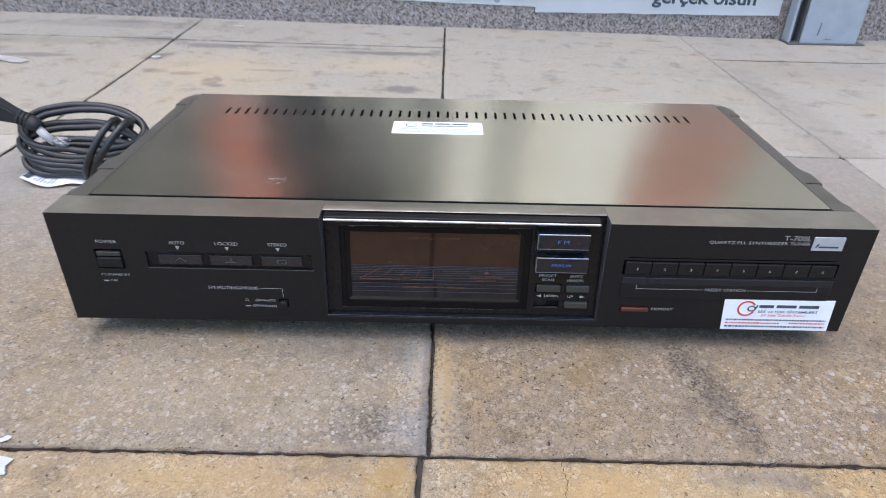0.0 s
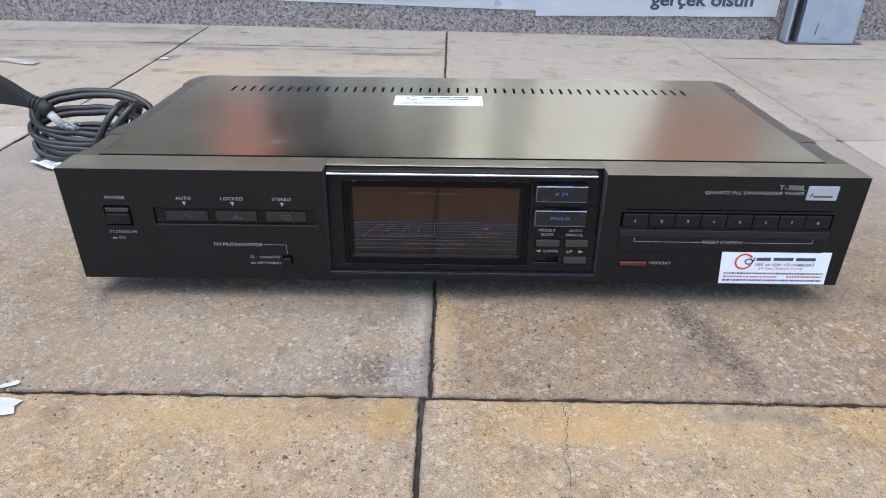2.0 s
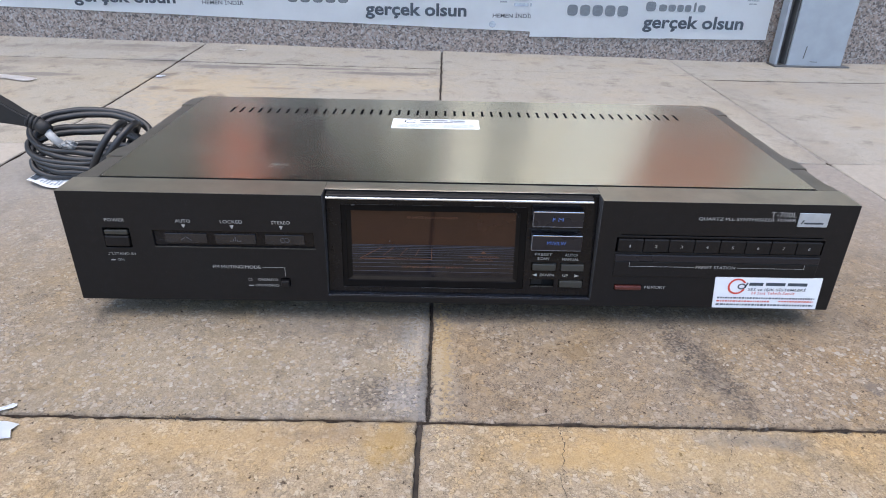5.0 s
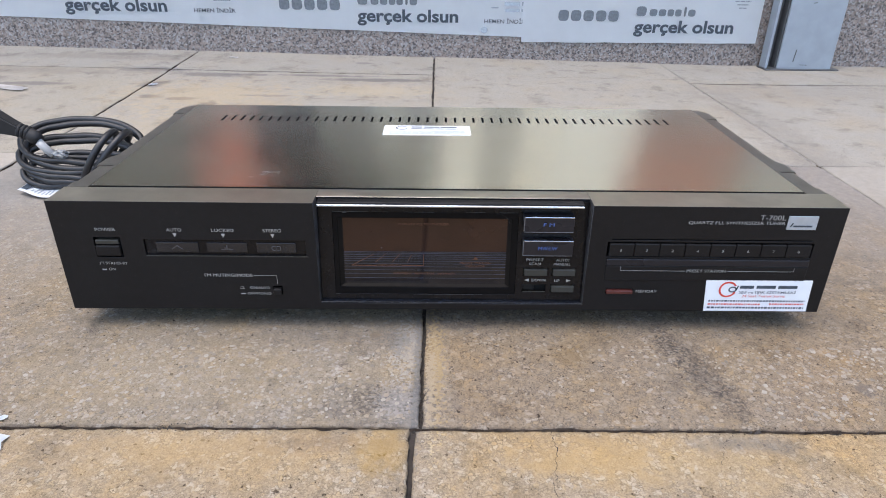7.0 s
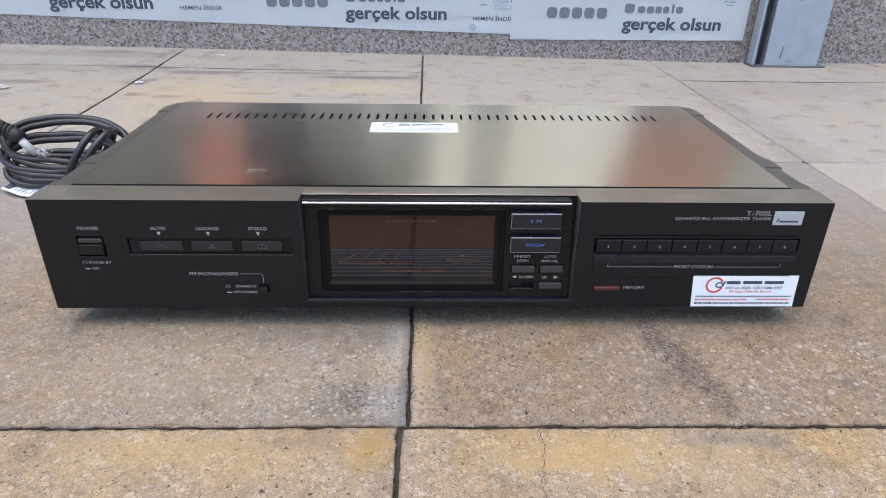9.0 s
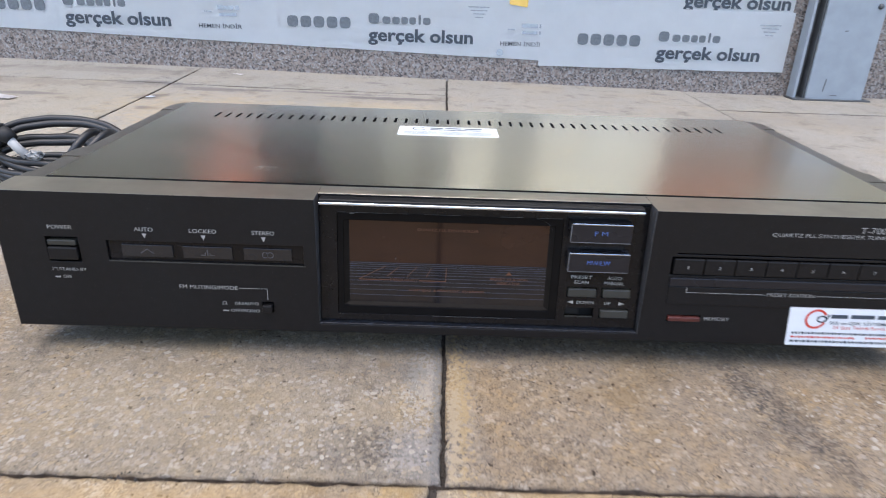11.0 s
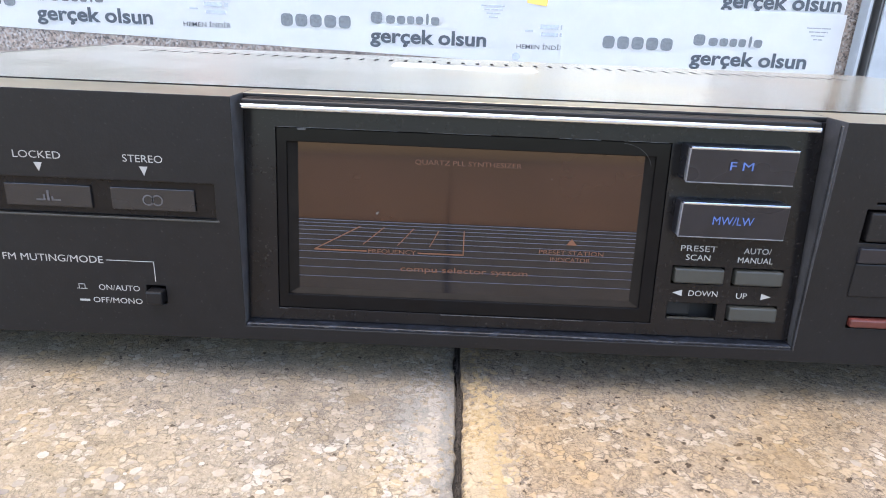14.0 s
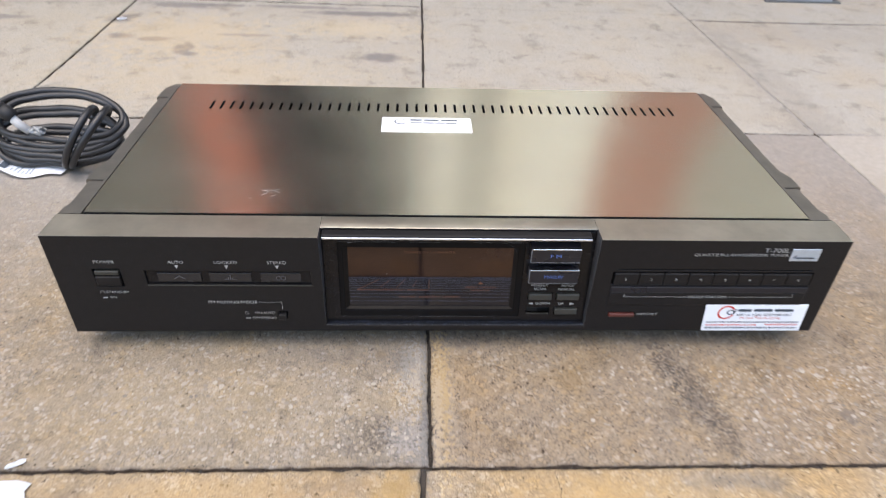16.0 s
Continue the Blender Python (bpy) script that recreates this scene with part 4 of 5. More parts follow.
k = pod_key("tuning_key", 0.0432, 0.0500, 0.0249, 0.0289, -0.0020, DARK, "sunken broken key")
part("key_rim", pod_box(0.0432, 0.0562, -0.0002, 0.0006, 0.0246, 0.0250), GREY_BTN, pod)
pput = pod_put(0.00015)
for body, x0, x1, zc in (("PRESET", 0.0445, 0.0543, 0.0447), ("SCAN", 0.0462, 0.0528, 0.0422), ("AUTO/", 0.0616, 0.0690, 0.0446), ("MANUAL", 0.0603, 0.0698, 0.0420), ("DOWN", 0.0482, 0.0562, 0.0321), ("UP", 0.0613, 0.0643, 0.0319)):
    letters("caption", body, x0, x1, zc, 0.0016, pput, INK, pod)
flat_shapes("arrow_mark", [[(0.0437, 0.0321), (0.0464, 0.0312), (0.0464, 0.0330)]], pput, INK, pod)
flat_shapes("arrow_mark", [[(0.0708, 0.0319), (0.0681, 0.0310), (0.0681, 0.0328)]], pput, INK, pod)

# power key
k = part("power_key", box(-0.1948, -0.1815, -0.0012, 0.006, 0.0482, 0.0545, 0.0006), BLACK, tuner, "black power key")
part("key_top", box(-0.1945, -0.1818, -0.0006, 0.004, 0.0552, 0.0578, 0.0004), GREY_BTN, k, "worn grey upper edge")
fp = face(0.00012)
letters("caption", "POWER", -0.1932, -0.1822, 0.0640, 0.0019, fp, INK, front)
letters("caption", "STAND-BY", -0.1918, -0.1795, 0.0432, 0.0016, fp, INK, front)
letters("caption", "ON", -0.1908, -0.1872, 0.0395, 0.0016, fp, INK, front)
flat_shapes("key_mark", [rect(-0.1949, -0.1929, 0.0438, 0.0440), rect(-0.1949, -0.1947, 0.0424, 0.0440), rect(-0.1931, -0.1929, 0.0424, 0.0440), rect(-0.1954, -0.1947, 0.0424, 0.0426), rect(-0.1931, -0.1923, 0.0424, 0.0426)], fp, INK, front)
flat_shapes("key_mark", [rect(-0.1945, -0.1920, 0.0388, 0.0396)], fp, INK, front)

# indicator strip
strip = part("indicator_strip", box(-0.1680, -0.0795, 0.0012, 0.004, 0.0486, 0.0580), BLACK_GLOSS, tuner)
sput = face(-0.0004)
for i, (x0, x1, word, w0, w1) in enumerate(((-0.1620, -0.1388, "AUTO", -0.1545, -0.1462), (-0.1342, -0.1118, "LOCKED", -0.1300, -0.1178), (-0.1066, -0.0848, "STEREO", -0.1020, -0.0918))):
    lens = part("indicator_lens", box(x0, x1, 0.0005, 0.002, 0.0503, 0.0562, 0.0002), INDIC, strip, "dark grey translucent lens")
    cx, cz = (x0 + x1) / 2, 0.0531
    if i == 0:
        mk = [stroke((cx - 0.003, cz - 0.001), (cx, cz + 0.0012), 0.0004), stroke((cx, cz + 0.0012), (cx + 0.003, cz - 0.001), 0.0004)]
    elif i == 1:
        mk = [rect(cx - 0.0003, cx + 0.0003, cz - 0.0012, cz + 0.0016), rect(cx - 0.0013, cx - 0.0008, cz - 0.0012, cz + 0.0004), rect(cx + 0.0008, cx + 0.0013, cz - 0.0012, cz), rect(cx - 0.0032, cx - 0.0013, cz - 0.0012, cz - 0.0008), rect(cx + 0.0013, cx + 0.0032, cz - 0.0012, cz - 0.0008)]
    else:
        mk = ring(cx - 0.0012, cz, 0.0015, 0.0015, 0.0004, n=16) + ring(cx + 0.0012, cz, 0.0015, 0.0015, 0.0004, n=16)
    flat_shapes("lens_mark", mk, sput, INDIC_MARK, strip)
    letters("caption", word, w0, w1, 0.0641, 0.0019, fp, INK, front)
    tx = (w0 + w1) / 2
    flat_shapes("pointer_mark", [[(tx - 0.0011, 0.0621), (tx + 0.0011, 0.0621), (tx, 0.0597)]], fp, INK, front)
part("strip_edge", box(-0.1682, -0.0785, -0.0003, 0.0006, 0.0479, 0.0484, 0.0001), GREY_BTN, strip)

# muting key and its legend
part("mode_key", box(-0.0996, -0.0951, -0.0022, 0.005, 0.0243, 0.0281, 0.0005), BLACK, tuner, "small black push key")
letters("caption", "FM MUTING/MODE", -0.1378, -0.1108, 0.0361, 0.0020, fp, INK, front)
flat_shapes("legend_line", [stroke((-0.1100, 0.0361), (-0.0971, 0.0361), 0.00022), stroke((-0.0972, 0.0361), (-0.0972, 0.0304), 0.00022)], fp, INK, front)
letters("caption", "ON/AUTO", -0.1130, -0.1018, 0.0281, 0.0016, fp, INK, front)
letters("caption", "OFF/MONO", -0.1150, -0.1015, 0.0243, 0.0016, fp, INK, front)
flat_shapes("key_mark", [rect(-0.1185, -0.1167, 0.0287, 0.0289), rect(-0.1185, -0.1183, 0.0275, 0.0289), rect(-0.1169, -0.1167, 0.0275, 0.0289), rect(-0.1190, -0.1162, 0.0274, 0.0276)], fp, INK, front)
flat_shapes("key_mark", [rect(-0.1187, -0.1160, 0.0238, 0.0244)], fp, INK, front)

# preset keys
for i in range(8):
    x0 = 0.0890 + i * 0.01413
    k = part("preset_key", box(x0 + 0.0001, x0 + 0.0139, -0.0008, 0.005, 0.0505, 0.0583, 0.0005), BLACK, tuner, "black numbered preset key")
    letters("number", str(i + 1), x0 + 0.0063, x0 + (0.0069 if i == 0 else 0.0076), 0.0543, 0.0016, face(0.00095), INK, k)
bm = box(0.0885, 0.2028, -0.0009, 0.0004, 0.0446, 0.0488, 0.0004)
part("preset_ledge", bm, BAND_BTN, tuner, "dark grey ledge below the keys")
flat_shapes("legend_line", [stroke((0.0968, 0.0415), (0.1335, 0.0415), 0.00025), stroke((0.1577, 0.0415), (0.1954, 0.0415), 0.00025), stroke((0.0969, 0.0415), (0.0969, 0.0440), 0.00025), stroke((0.1953, 0.0415), (0.1953, 0.0440), 0.00025)], face(0.0007), INK, front)
letters("caption", "PRESET STATION", 0.1345, 0.1567, 0.0416, 0.0018, face(0.0007), INK, front)
part("preset_block", box(0.0885, 0.2030, -0.0005, 0.0004, 0.0349, 0.0444, 0.0004), BLACK, tuner, "black raised block below the keys")
part("memory_key", box(0.0908, 0.1059, -0.0012, 0.004, 0.0262, 0.0286, 0.0005), RED_BTN, tuner, "dull red memory key")
letters("caption", "MEMORY", 0.1080, 0.1200, 0.0277, 0.0018, fp, INK, front)
letters("caption", "T-700L", 0.1690, 0.1832, 0.0745, 0.0029, fp, INK, front)
letters("caption", "QUARTZ PLL SYNTHESIZER TUNER", 0.1305, 0.1835, 0.0711, 0.0021, fp, INK, front)
badge = part("badge", box(0.1845, 0.2008, -0.0006, 0.0001, 0.0676, 0.0757, 0.0002), FOIL, tuner, "silver badge with a dark script mark")
flat_shapes("script_mark", [stroke((0.1862, 0.0696), (0.1874, 0.0718), 0.0008), rect(0.1878, 0.1982, 0.0694, 0.0704)], face(0.0008), INK_DARK, badge)

# service sticker on the front, company name and contact lines left as bars
bm = box(0.1482, 0.2088, -0.0005, -0.0001, 0.0152, 0.0357)
for v in bm.verts:
    v.co.x += (0.0010 if v.co.z < 0.02 else -0.0010) * (1 if v.co.x < 0.18 else 0.5)
sticker = part("service_sticker", bm, LABEL, tuner, "white printed service sticker")
kp = face(0.0007)
rb = random.Random(9)
flat_shapes("round_mark", ring(0.1605, 0.0297, 0.0052, 0.0052, 0.0011, 0.5, 5.9, n=26), kp, INK_RED, sticker)
flat_shapes("round_mark", ring(0.1632, 0.0297, 0.0024, 0.0020, 0.0008, n=14) + [stroke((0.1650, 0.0285), (0.1662, 0.0322), 0.0009)], kp, INK_DARK, sticker)
flat_shapes("name_bars", [rect(0.1672, 0.1752, 0.0303, 0.0323), rect(0.1767, 0.1878, 0.0304, 0.0324), rect(0.1892, 0.2003, 0.0304, 0.0324)], kp, INK_DARK, sticker)
letters("caption", "SES ve IŞIK SİSTEMLERİ", 0.1672, 0.2003, 0.0279, 0.0026, kp, INK_DARK, sticker, 0.008)
letters("caption", "24 Saat Teknik Servis", 0.1695, 0.1945, 0.0255, 0.0018, kp, INK_RED, sticker)
flat_shapes("contact_line", bars(0.1508, 0.2068, 0.0221, 0.0011, (0.0006, 0.0016), rb), kp, INK_DARK, sticker)
flat_shapes("contact_line", bars(0.1508, 0.1812, 0.0199, 0.0010, (0.0006, 0.0018), rb) + bars(0.1866, 0.2065, 0.0201, 0.0010, (0.0006, 0.0018), rb), kp, INK_RED, sticker)
flat_shapes("contact_line", bars(0.1508, 0.2070, 0.0176, 0.0012, (0.0006, 0.0018), rb), kp, INK_DARK, sticker)

# sticker on the cover
bm = box(-0.0460, 0.0170, 0.1265, 0.1495, PT + 0.00025, PT + 0.0005)
top_sticker = part("cover_sticker", bm, LABEL, tuner, "white sticker with small print on the cover")
tp = lambda x, z: (x, z, PT + 0.0007)
flat_shapes("round_mark", ring(-0.0330, 0.1425, 0.0045, 0.0045, 0.0010, 0.5, 5.9), tp, INK_DARK, top_sticker)
flat_shapes("name_bars", [rect(-0.0262, -0.0180, 0.1438, 0.1462), rect(-0.0165, -0.0058, 0.1438, 0.1462), rect(-0.0042, 0.0072, 0.1438, 0.1462)], tp, INK_DARK, top_sticker)
flat_shapes("contact_line", bars(-0.026, 0.0080, 0.1405, 0.0017, (0.004, 0.009), rb), tp, INK_DARK, top_sticker)
for zz in (0.1345, 0.1318, 0.1290):
    flat_shapes("contact_line", bars(-0.042, 0.0130, zz, 0.0011, (0.004, 0.009), rb), tp, INK_GREY, top_sticker)


# ---- coiled cord beside the tuner ----
cord = tagged(new("power_cord"), "coiled black rubber cord with plug, lying beside the tuner", "cable")
CX = -0.3185
ends = [((0.246, 0.0560), (0.213, 0.0270), 0.0540), ((0.243, 0.0528), (0.211, 0.0225), 0.0532), ((0.240, 0.0425), (0.209, 0.0185), 0.0522), ((0.237, 0.0392), (0.207, 0.0148), 0.0512), ((0.232, 0.0290), (0.206, 0.0108), 0.0500), ((0.230, 0.0256), (0.207, 0.0066), 0.0490)]
for i, (hi, lo, a) in enumerate(ends):
    pts = []
    for j in range(56):
        th = math.tau * j / 56
        c, s = math.cos(th), math.sin(th)
        c, s = math.copysign(abs(c) ** 0.8, c), math.copysign(abs(s) ** 0.75, s)
        y = (hi[0] + lo[0]) / 2 + s * (hi[0] - lo[0]) / 2
        zz = (hi[1] + lo[1]) / 2 + s * (hi[1] - lo[1]) / 2
        wob = 0.0013 * noise.noise(Vector((c * 2, s * 2, i * 3.3)))
        right = max(0.0, c) ** 2
        pts.append((CX + 0.004 * math.sin(i * 2.1) + a * c * (1.0 - 0.1 * abs(s)), y + wob - 0.006 * right, max(0.0036, zz * (1 - 0.15 * right) + wob + 0.006 * right)))
    part("coil", tube(pts, 0.0029, 10, True), RUBBER, cord)
for k, (wx, tilt) in enumerate(((-0.2985, 0.016), (-0.2905, 0.020))):
    pts = []
    for j in range(40):
        th = math.tau * j / 40
        s, c = math.sin(th), math.cos(th)
        pts.append((wx + tilt * s, 0.214 + 0.024 * c - 0.004 * s, 0.0290 + 0.0255 * s))
    part("wrap", tube(pts, 0.0030, 10, True), RUBBER, cord)
neck, head = Vector((-0.3545, 0.216, 0.0515)), Vector((-0.3985, 0.216, 0.0680))
along = (head - neck).normalized()
wide = Vector((0.61, 0, 0.79))
bm = bmesh.new()
rows = []
for u, w, th in ((0.0, 0.0046, 0.0046), (0.16, 0.0050, 0.0050), (0.34, 0.0066, 0.0056), (0.60, 0.0098, 0.0062), (1.0, 0.0138, 0.0066)):
    c = neck.lerp(head, u)
    rows.append([bm.verts.new(c + wide * (w * sx) + Vector((0, th * sy, 0))) for sx, sy in ((-1, -1), (1, -1), (1, 1), (-1, 1))])
for r0, r1 in zip(rows, rows[1:]):
    for k in range(4):
        bm.faces.new([r0[k], r0[(k + 1) % 4], r1[(k + 1) % 4], r1[k]])
bm.faces.new(rows[0][::-1])
bm.faces.new(rows[-1])
bmesh.ops.recalc_face_normals(bm, faces=bm.faces[:])
bmesh.ops.bevel(bm, geom=[e for e in bm.edges if abs((e.verts[0].co - e.verts[1].co).normalized().dot(along)) > 0.8 or all(v in rows[-1] for v in e.verts)], offset=0.0013, segments=3, affect="EDGES")
plug = part("plug", bm, PLUG_BLACK, cord, "flat wedge-shaped black plug body")
for u in (0.02, 0.09, 0.16):
    c = neck.lerp(head, u)
    part("collar_ring", tube([c - along * 0.0014, c, c + along * 0.0014], [0.0056, 0.0064, 0.0056], 14), PLUG_BLACK, plug)
part("collar_end", tube([neck + Vector((0.008, -0.001, -0.006)), neck + Vector((0.004, -0.0005, -0.003)), neck + along * 0.002], [0.0048, 0.0060, 0.0056], 14), PLUG_BLACK, plug)
bm = bmesh.new()
rows = []
for d, w, th in ((-0.0005, 0.0118, 0.0056), (0.0060, 0.0106, 0.0050), (0.0068, 0.0098, 0.0044)):
    c = head + along * d
    rows.append([bm.verts.new(c + wide * (w * sx) + Vector((0, th * sy, 0))) for sx, sy in ((-1, -1), (1, -1), (1, 1), (-1, 1))])
for r0, r1 in zip(rows, rows[1:]):
    for k in range(4):
        bm.faces.new([r0[k], r0[(k + 1) % 4], r1[(k + 1) % 4], r1[k]])
bm.faces.new(rows[-1])
bmesh.ops.recalc_face_normals(bm, faces=bm.faces[:])
part("plug_face", bm, PLUG_PALE, plug, "pale ribbed plug face")
for off in (-0.0080, 0.0080):
    root = head + wide * off + along * 0.006
    pin = part("plug_pin", tube([root, root + along * 0.010], 0.0022, 12), PLUG_PALE, plug, "white sleeved plug pin")
    part("pin_tip", tube([root + along * 0.0098, root + along * 0.0180, root + along * 0.0188], [0.0020, 0.0020, 0.0013], 12), CHROME, pin, "bare metal pin tip")
part("white_sleeve", tube([(-0.3490, 0.214, 0.0470), (-0.344, 0.214, 0.0400), (-0.338, 0.215, 0.0330)], 0.0034, 14), WHITE_PLASTIC, cord, "white plastic sleeve")
bm = bmesh.new()
bmesh.ops.create_icosphere(bm, subdivisions=3, radius=1.0)
for v in bm.verts:
    crush = 1.0 + 0.45 * noise.noise(v.co * 1.7) + 0.25 * noise.noise(v.co * 4.1)
    v.co = Vector((-0.3320 + v.co.x * 0.0075 * crush, 0.2150 + v.co.y * 0.0040 * crush, 0.0335 + v.co.z * 0.0042 * crush))
part("clear_wrap", bm, CLEAR_FILM, cord, "crumpled clear plastic wrap")
bm = bmesh.new()
n = 14
tv = []


def tag_height(u, v):
    return 0.0030 + 0.0045 * v * v + 0.0010 * math.sin(u * 9 + v * 3) + 0.0012 * math.sin(u * 4 + 1)


def tag_put(u, v):
    """A place on the tag: u along it, v from its free edge under the coil."""
    low = Vector((-0.3725 + 0.0560 * u, 0.2060 - 0.0125 * math.sin(min(1.0, u * 1.25) * 2.6), 0))
    high = Vector((-0.3660 + 0.0520 * u, 0.2240 - 0.0060 * u, 0))
    p = low.lerp(high, v)
    return (p.x, p.y, tag_height(u, v))


for i in range(n + 1):
    tv.append([bm.verts.new(tag_put(i / n, v)) for v in (0, 0.2, 0.4, 0.6, 0.8, 1.0)])
for i in range(n):
    for j in range(5):
        bm.faces.new([tv[i][j], tv[i + 1][j], tv[i + 1][j + 1], tv[i][j + 1]])
bmesh.ops.recalc_face_normals(bm, faces=bm.faces[:])
if bm.faces[:][0].normal.z < 0:
    bmesh.ops.reverse_faces(bm, faces=bm.faces[:])
tag = part("tag", smooth(bm), LABEL, cord, "crumpled white printed tag")


def tag_print(u, v):
    x, y, z = tag_put(u, v)
    return (x, y, z + 0.0005)


flat_shapes("tag_block", [rect(0.03 + 0.03 * i, 0.06 + 0.03 * i, 0.12, 0.92) for i in range(5)], tag_print, INK_DARK, tag)
flat_shapes("contact_line", [rect(0.24 + 0.06 * i, 0.27 + 0.06 * i, 0.15, 0.30 + 0.1 * (i % 3)) for i in range(6)] + [rect(0.22, 0.36, 0.62, 0.70), rect(0.40, 0.52, 0.62, 0.70)], tag_print, INK_GREY, tag)


# ---- litter ----
def scrap(x, y, w, h, turn, seed, label, mat=None):
    bm = bmesh.new()
    r = random.Random(seed)
    n = 12
    rim = []
    for i in range(n):
        a = math.tau * i / n
        rad = 1 + r.uniform(-0.07, 0.07)
        px, py = max(-1, min(1, 1.3 * math.cos(a))) * w / 2 * rad, max(-1, min(1, 1.3 * math.sin(a))) * h / 2 * rad
        rim.append(bm.verts.new((px, py, 0.0003 + r.uniform(0, 0.0008))))
    mid = bm.verts.new((0, 0, 0.0008))
    for i in range(n):
        bm.faces.new([mid, rim[i], rim[(i + 1) % n]])
    bm.transform(pose(x, y, lift(x, y) + 0.0006, 0, 0, turn))
    bmesh.ops.solidify(bm, geom=bm.faces[:], thickness=-0.0002)
    return tagged(part("paper_scrap", bm, mat or LABEL), label, "litter", "litter on the paving")


scrap(-0.2215, -0.0965, 0.036, 0.013, 4, 1, "torn white paper scrap lying on the paving")
scrap(-0.2160, -0.0800, 0.009, 0.003, 30, 2, "small white paper shred in the joint")
scrap(-0.605, 0.579, 0.070, 0.020, -20, 3, "grey-white flattened paper strip on the paving", OLD_PAPER)
scrap(-0.414, 0.607, 0.013, 0.010, 20, 4, "tiny white paper bit on the paving")
scrap(-0.350, 0.790, 0.016, 0.008, -20, 5, "tiny white paper bit near the wall", OLD_PAPER)

# ---- pebbles bedded in the slabs near the lens, and the slabs themselves ----
rp = random.Random(11)
verts, faces = [], []
count = 0
while count < 2600:
    x, y = rp.uniform(-0.27, 0.27), -0.078 + 0.062 * rp.random()
    if min(abs(x - j + (0.0042 if y < -0.0835 else 0)) for j in XJ) < 0.006 or min(abs(y - j) for j in YJ) < 0.006:
        continue
    if abs(x - 0.127 + 0.37 * (y + 0.012)) < 0.010:
        continue
    r = rp.choice((0.0006, 0.0008, 0.0010, 0.0013, 0.0018)) * rp.uniform(0.8, 1.2)
    if noise.noise(Vector((x * 16, y * 16, 5))) < -0.28 and rp.random() < 0.7:
        continue
    a0, k, h = rp.uniform(0, 6.28), rp.choice((5, 6, 7)), r * rp.uniform(0.05, 0.12)
    asp = rp.uniform(0.6, 1.0)
    base = len(verts)
    ca, sa = math.cos(a0), math.sin(a0)
    for lv, (rr, hh) in enumerate(((1.0, -0.0004), (0.72, h))):
        for i in range(k):
            t = math.tau * i / k
            jr = rp.uniform(0.85, 1.12)
            px, py = math.cos(t) * r * rr * jr, math.sin(t) * r * rr * asp * jr
            verts.append((x + px * ca - py * sa, y + px * sa + py * ca, hh + 0.0002))
    for i in range(k):
        j = (i + 1) % k
        faces.append((base + i, base + j, base + k + j, base + k + i))
    faces.append(tuple(base + k + i for i in range(k)))
    count += 1
me = bpy.data.meshes.new("pebbles")
me.from_pydata(verts, [], faces)
me.materials.append(PEBBLE)
tagged(new("pebbles", me), "cream and grey pebbles bedded in the concrete slabs", "pebbles", kind="stuff")

# dark grit lying in the joints close by
rg = random.Random(21)
verts, faces = [], []
for k in range(1500):
    if k % 2:
        x, y = -0.0135 + rg.gauss(0, 0.0006), rg.uniform(-0.083, 0.05)
    else:
        x, y = rg.uniform(-0.26, 0.26), -0.0835 + rg.gauss(0, 0.0006)
    r, base = rg.uniform(0.0002, 0.0006), len(verts)
    for t in range(5):
        verts.append((x + r * math.cos(t * 1.257) * rg.uniform(0.7, 1.2), y + r * math.sin(t * 1.257) * rg.uniform(0.7, 1.2), -0.0030))
    verts.append((x, y, -0.0018 + rg.uniform(-0.0006, 0.0006)))
    faces += [(base + t, base + (t + 1) % 5, base + 5) for t in range(5)]
for k in range(60):
    # clods pushed up out of the joint
    x, y = (rg.gauss(-0.1345, 0.0042), -0.0850 + rg.gauss(0, 0.0010)) if k < 30 else (rg.uniform(-0.25, 0.25), -0.0832 + rg.gauss(0, 0.0005))
    r, base = rg.uniform(0.0016, 0.0032) if k < 30 else rg.uniform(0.0012, 0.0024), len(verts)
    for t in range(5):
        verts.append((x + r * math.cos(t * 1.257) * rg.uniform(0.7, 1.3), y + 0.7 * r * math.sin(t * 1.257) * rg.uniform(0.7, 1.3), -0.0040))
    verts.append((x + rg.gauss(0, 0.0003), y, rg.uniform(0.0002, 0.0014) if k < 30 else rg.uniform(-0.0008, 0.0004)))
    faces += [(base + t, base + (t + 1) % 5, base + 5) for t in range(5)]
me = bpy.data.meshes.new("joint_grit")
me.from_pydata(verts, [], faces)
me.materials.append(GRIT)
tagged(new("joint_grit", me), "dark grey grit caught in the paving joints", "grit", kind="stuff")


def crack(points, seed):
    """A fine dark crack across a slab."""
    rc = random.Random(seed)
    bm = bmesh.new()
    n, last = 40, None
    for i in range(n + 1):
        u = i / n * (len(points) - 1)
        a = min(int(u), len(points) - 2)
        p = Vector(points[a]).lerp(Vector(points[a + 1]), u - a) + Vector((rc.gauss(0, 0.0005), rc.gauss(0, 0.0003)))
        w = rc.uniform(0.00008, 0.00030) * (1.0 - 0.7 * i / n)
        pair = [bm.verts.new((p.x - w, p.y - w * 0.4, 0.0006)), bm.verts.new((p.x + w, p.y + w * 0.4, 0.0006))]
        if last:
            bm.faces.new([last[0], pair[0], pair[1], last[1]])
        last = pair
    return part("crack", bm, GRIME, pavement)


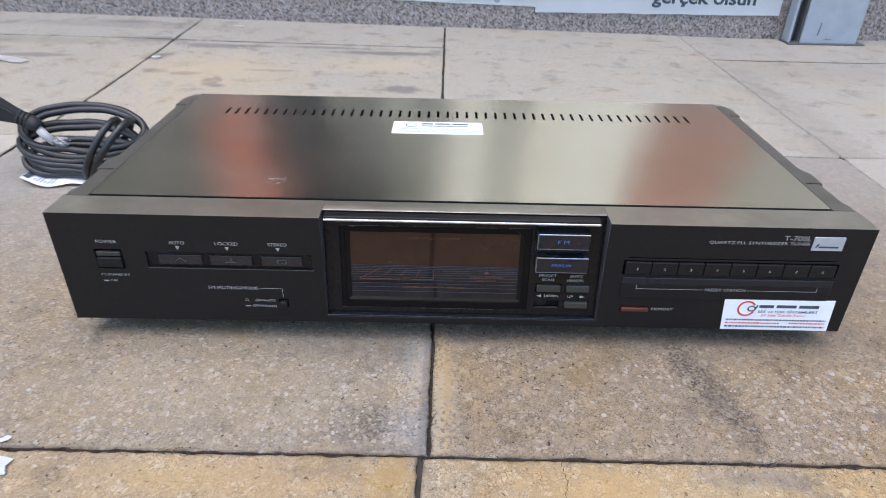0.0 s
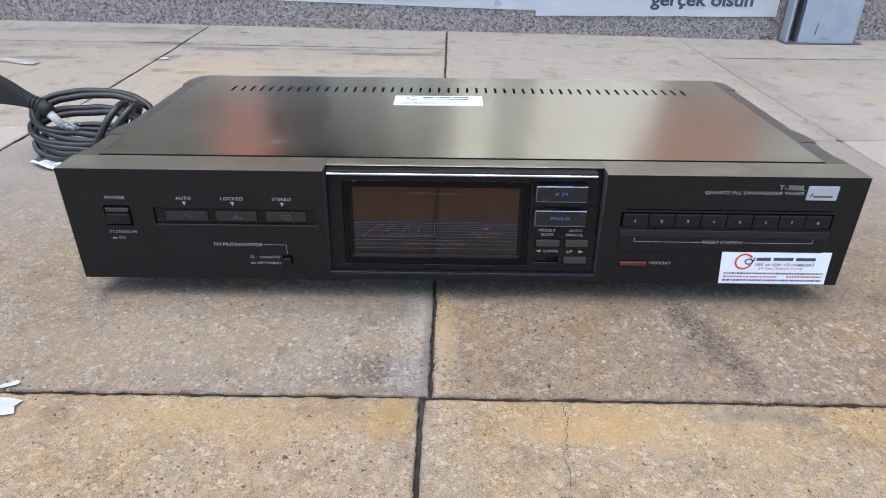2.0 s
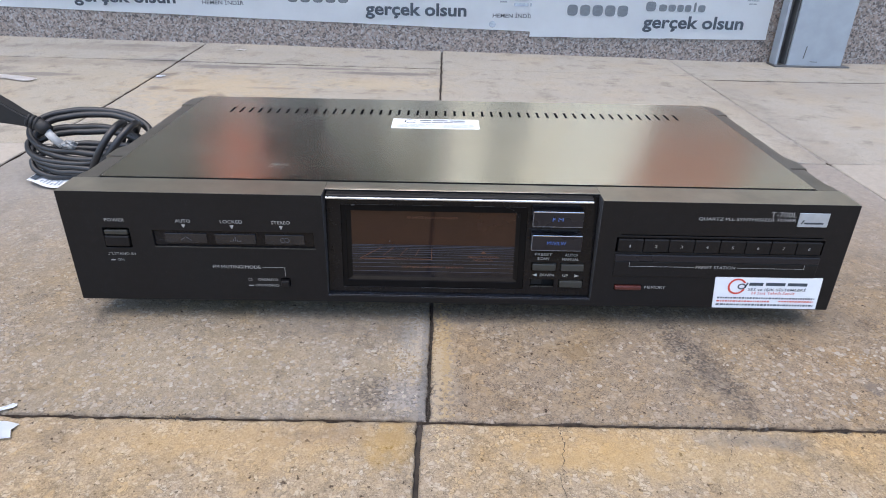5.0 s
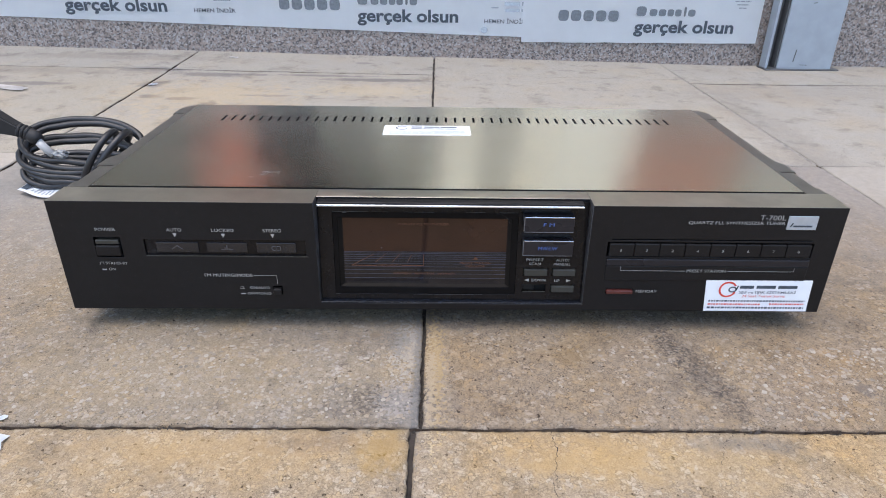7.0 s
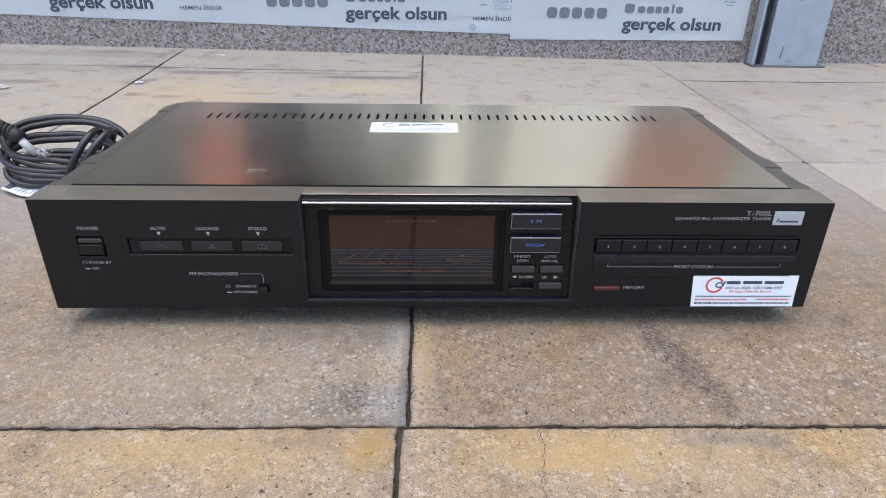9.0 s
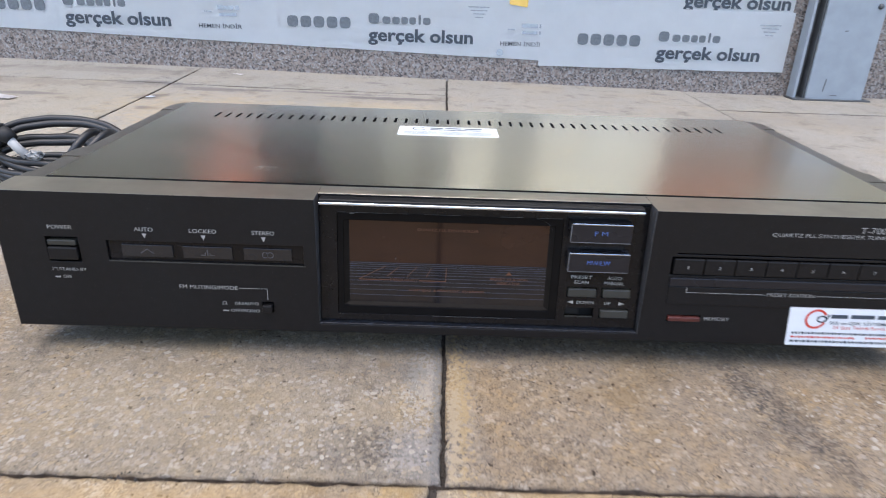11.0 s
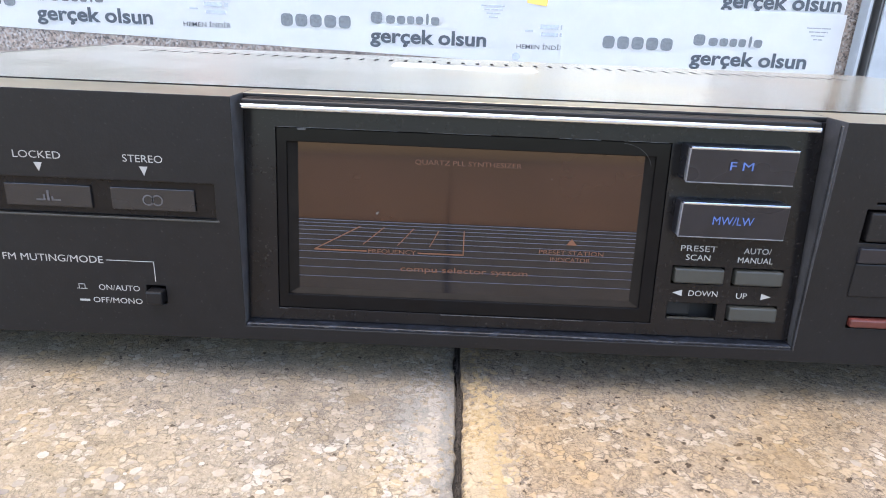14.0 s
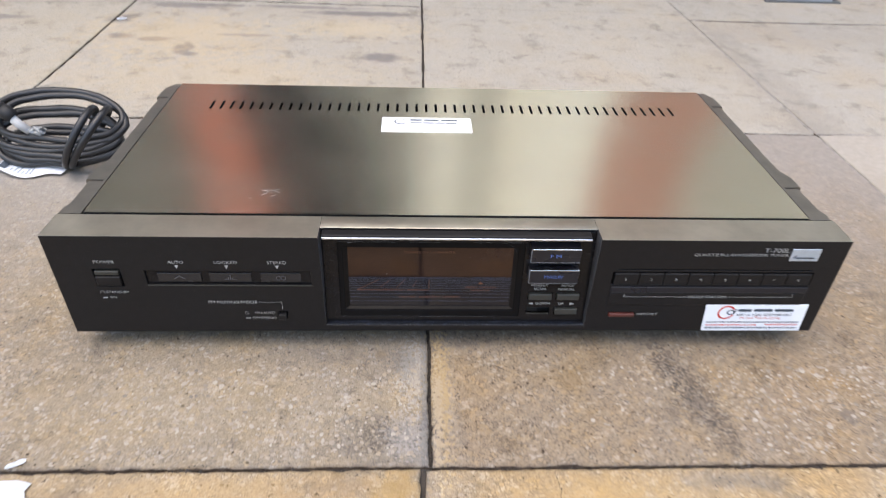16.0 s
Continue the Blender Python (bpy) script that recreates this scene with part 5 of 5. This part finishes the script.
crack([(0.0480, -0.086), (0.0490, -0.097), (0.0455, -0.118), (0.0440, -0.150)], 1)
crack([(-0.141, -0.0845), (-0.128, -0.0815), (-0.112, -0.0835)], 2)
crack([(0.140, -0.084), (0.128, -0.092), (0.120, -0.110)], 3)

seed = 0
for i in range(len(XJ) - 1):
    for j in range(len(YJ) - 1):
        seed += 1
        near = YJ[j] < -0.3
        shift = -0.0042 if near else 0.0
        y0, y1 = (STEPPED if XJ[i] > 0.3 and y == 0.704 else SETBACK if XJ[i] < -0.4 and y == 0.302 else y for y in YJ[j:j + 2])
        part("slab", slab(XJ[i] + shift, XJ[i + 1] + shift, y0, y1, seed, 0.0005 if near else 0.0006 if YJ[j + 1] > 0.5 or XJ[i] < -0.4 else 0.0002, 150 if -0.5 < XJ[i] < 0.1 and -0.5 < YJ[j] < -0.05 else 36, 0.0003 if near else 0.0), [PAVER_WORN if YJ[j] > 0.25 else PAVER_NEAR if near and YJ[j] > -0.6 and -0.9 < XJ[i] < 0.5 else PAVER_SIDE if near else (PAVER if XJ[i] < -0.1 else PAVER_RIGHT) if -0.5 < XJ[i] < 0.3 else PAVER_PALE if XJ[i] > 0 else PAVER_SIDE, EDGE_DIRT], pavement)

# pale mortar that fills the tightest joints
for mx0, mx1, my0, my1 in ((0.3812, 0.3848, 0.306, 0.832), (0.40, 0.78, 0.3005, 0.3035), (-0.006, 0.379, 0.7025, 0.7055), (0.3812, 0.3848, -0.07, 0.298)):
    bm = bmesh.new()
    n = 48
    long_y = my1 - my0 > mx1 - mx0
    rows = []
    for i in range(n + 1):
        u = i / n
        ends = ((mx0, my0 + (my1 - my0) * u), (mx1, my0 + (my1 - my0) * u)) if long_y else ((mx0 + (mx1 - mx0) * u, my0), (mx0 + (mx1 - mx0) * u, my1))
        rows.append([bm.verts.new((x, y, lift(x, y) - 0.0012 + 0.0009 * noise.noise(Vector((x * 60, y * 60, 3))))) for x, y in ends])
    for p, q in zip(rows, rows[1:]):
        bm.faces.new([p[0], p[1], q[1], q[0]])
    bmesh.ops.recalc_face_normals(bm, faces=bm.faces[:])
    part("mortar", smooth(bm), MORTAR, pavement)
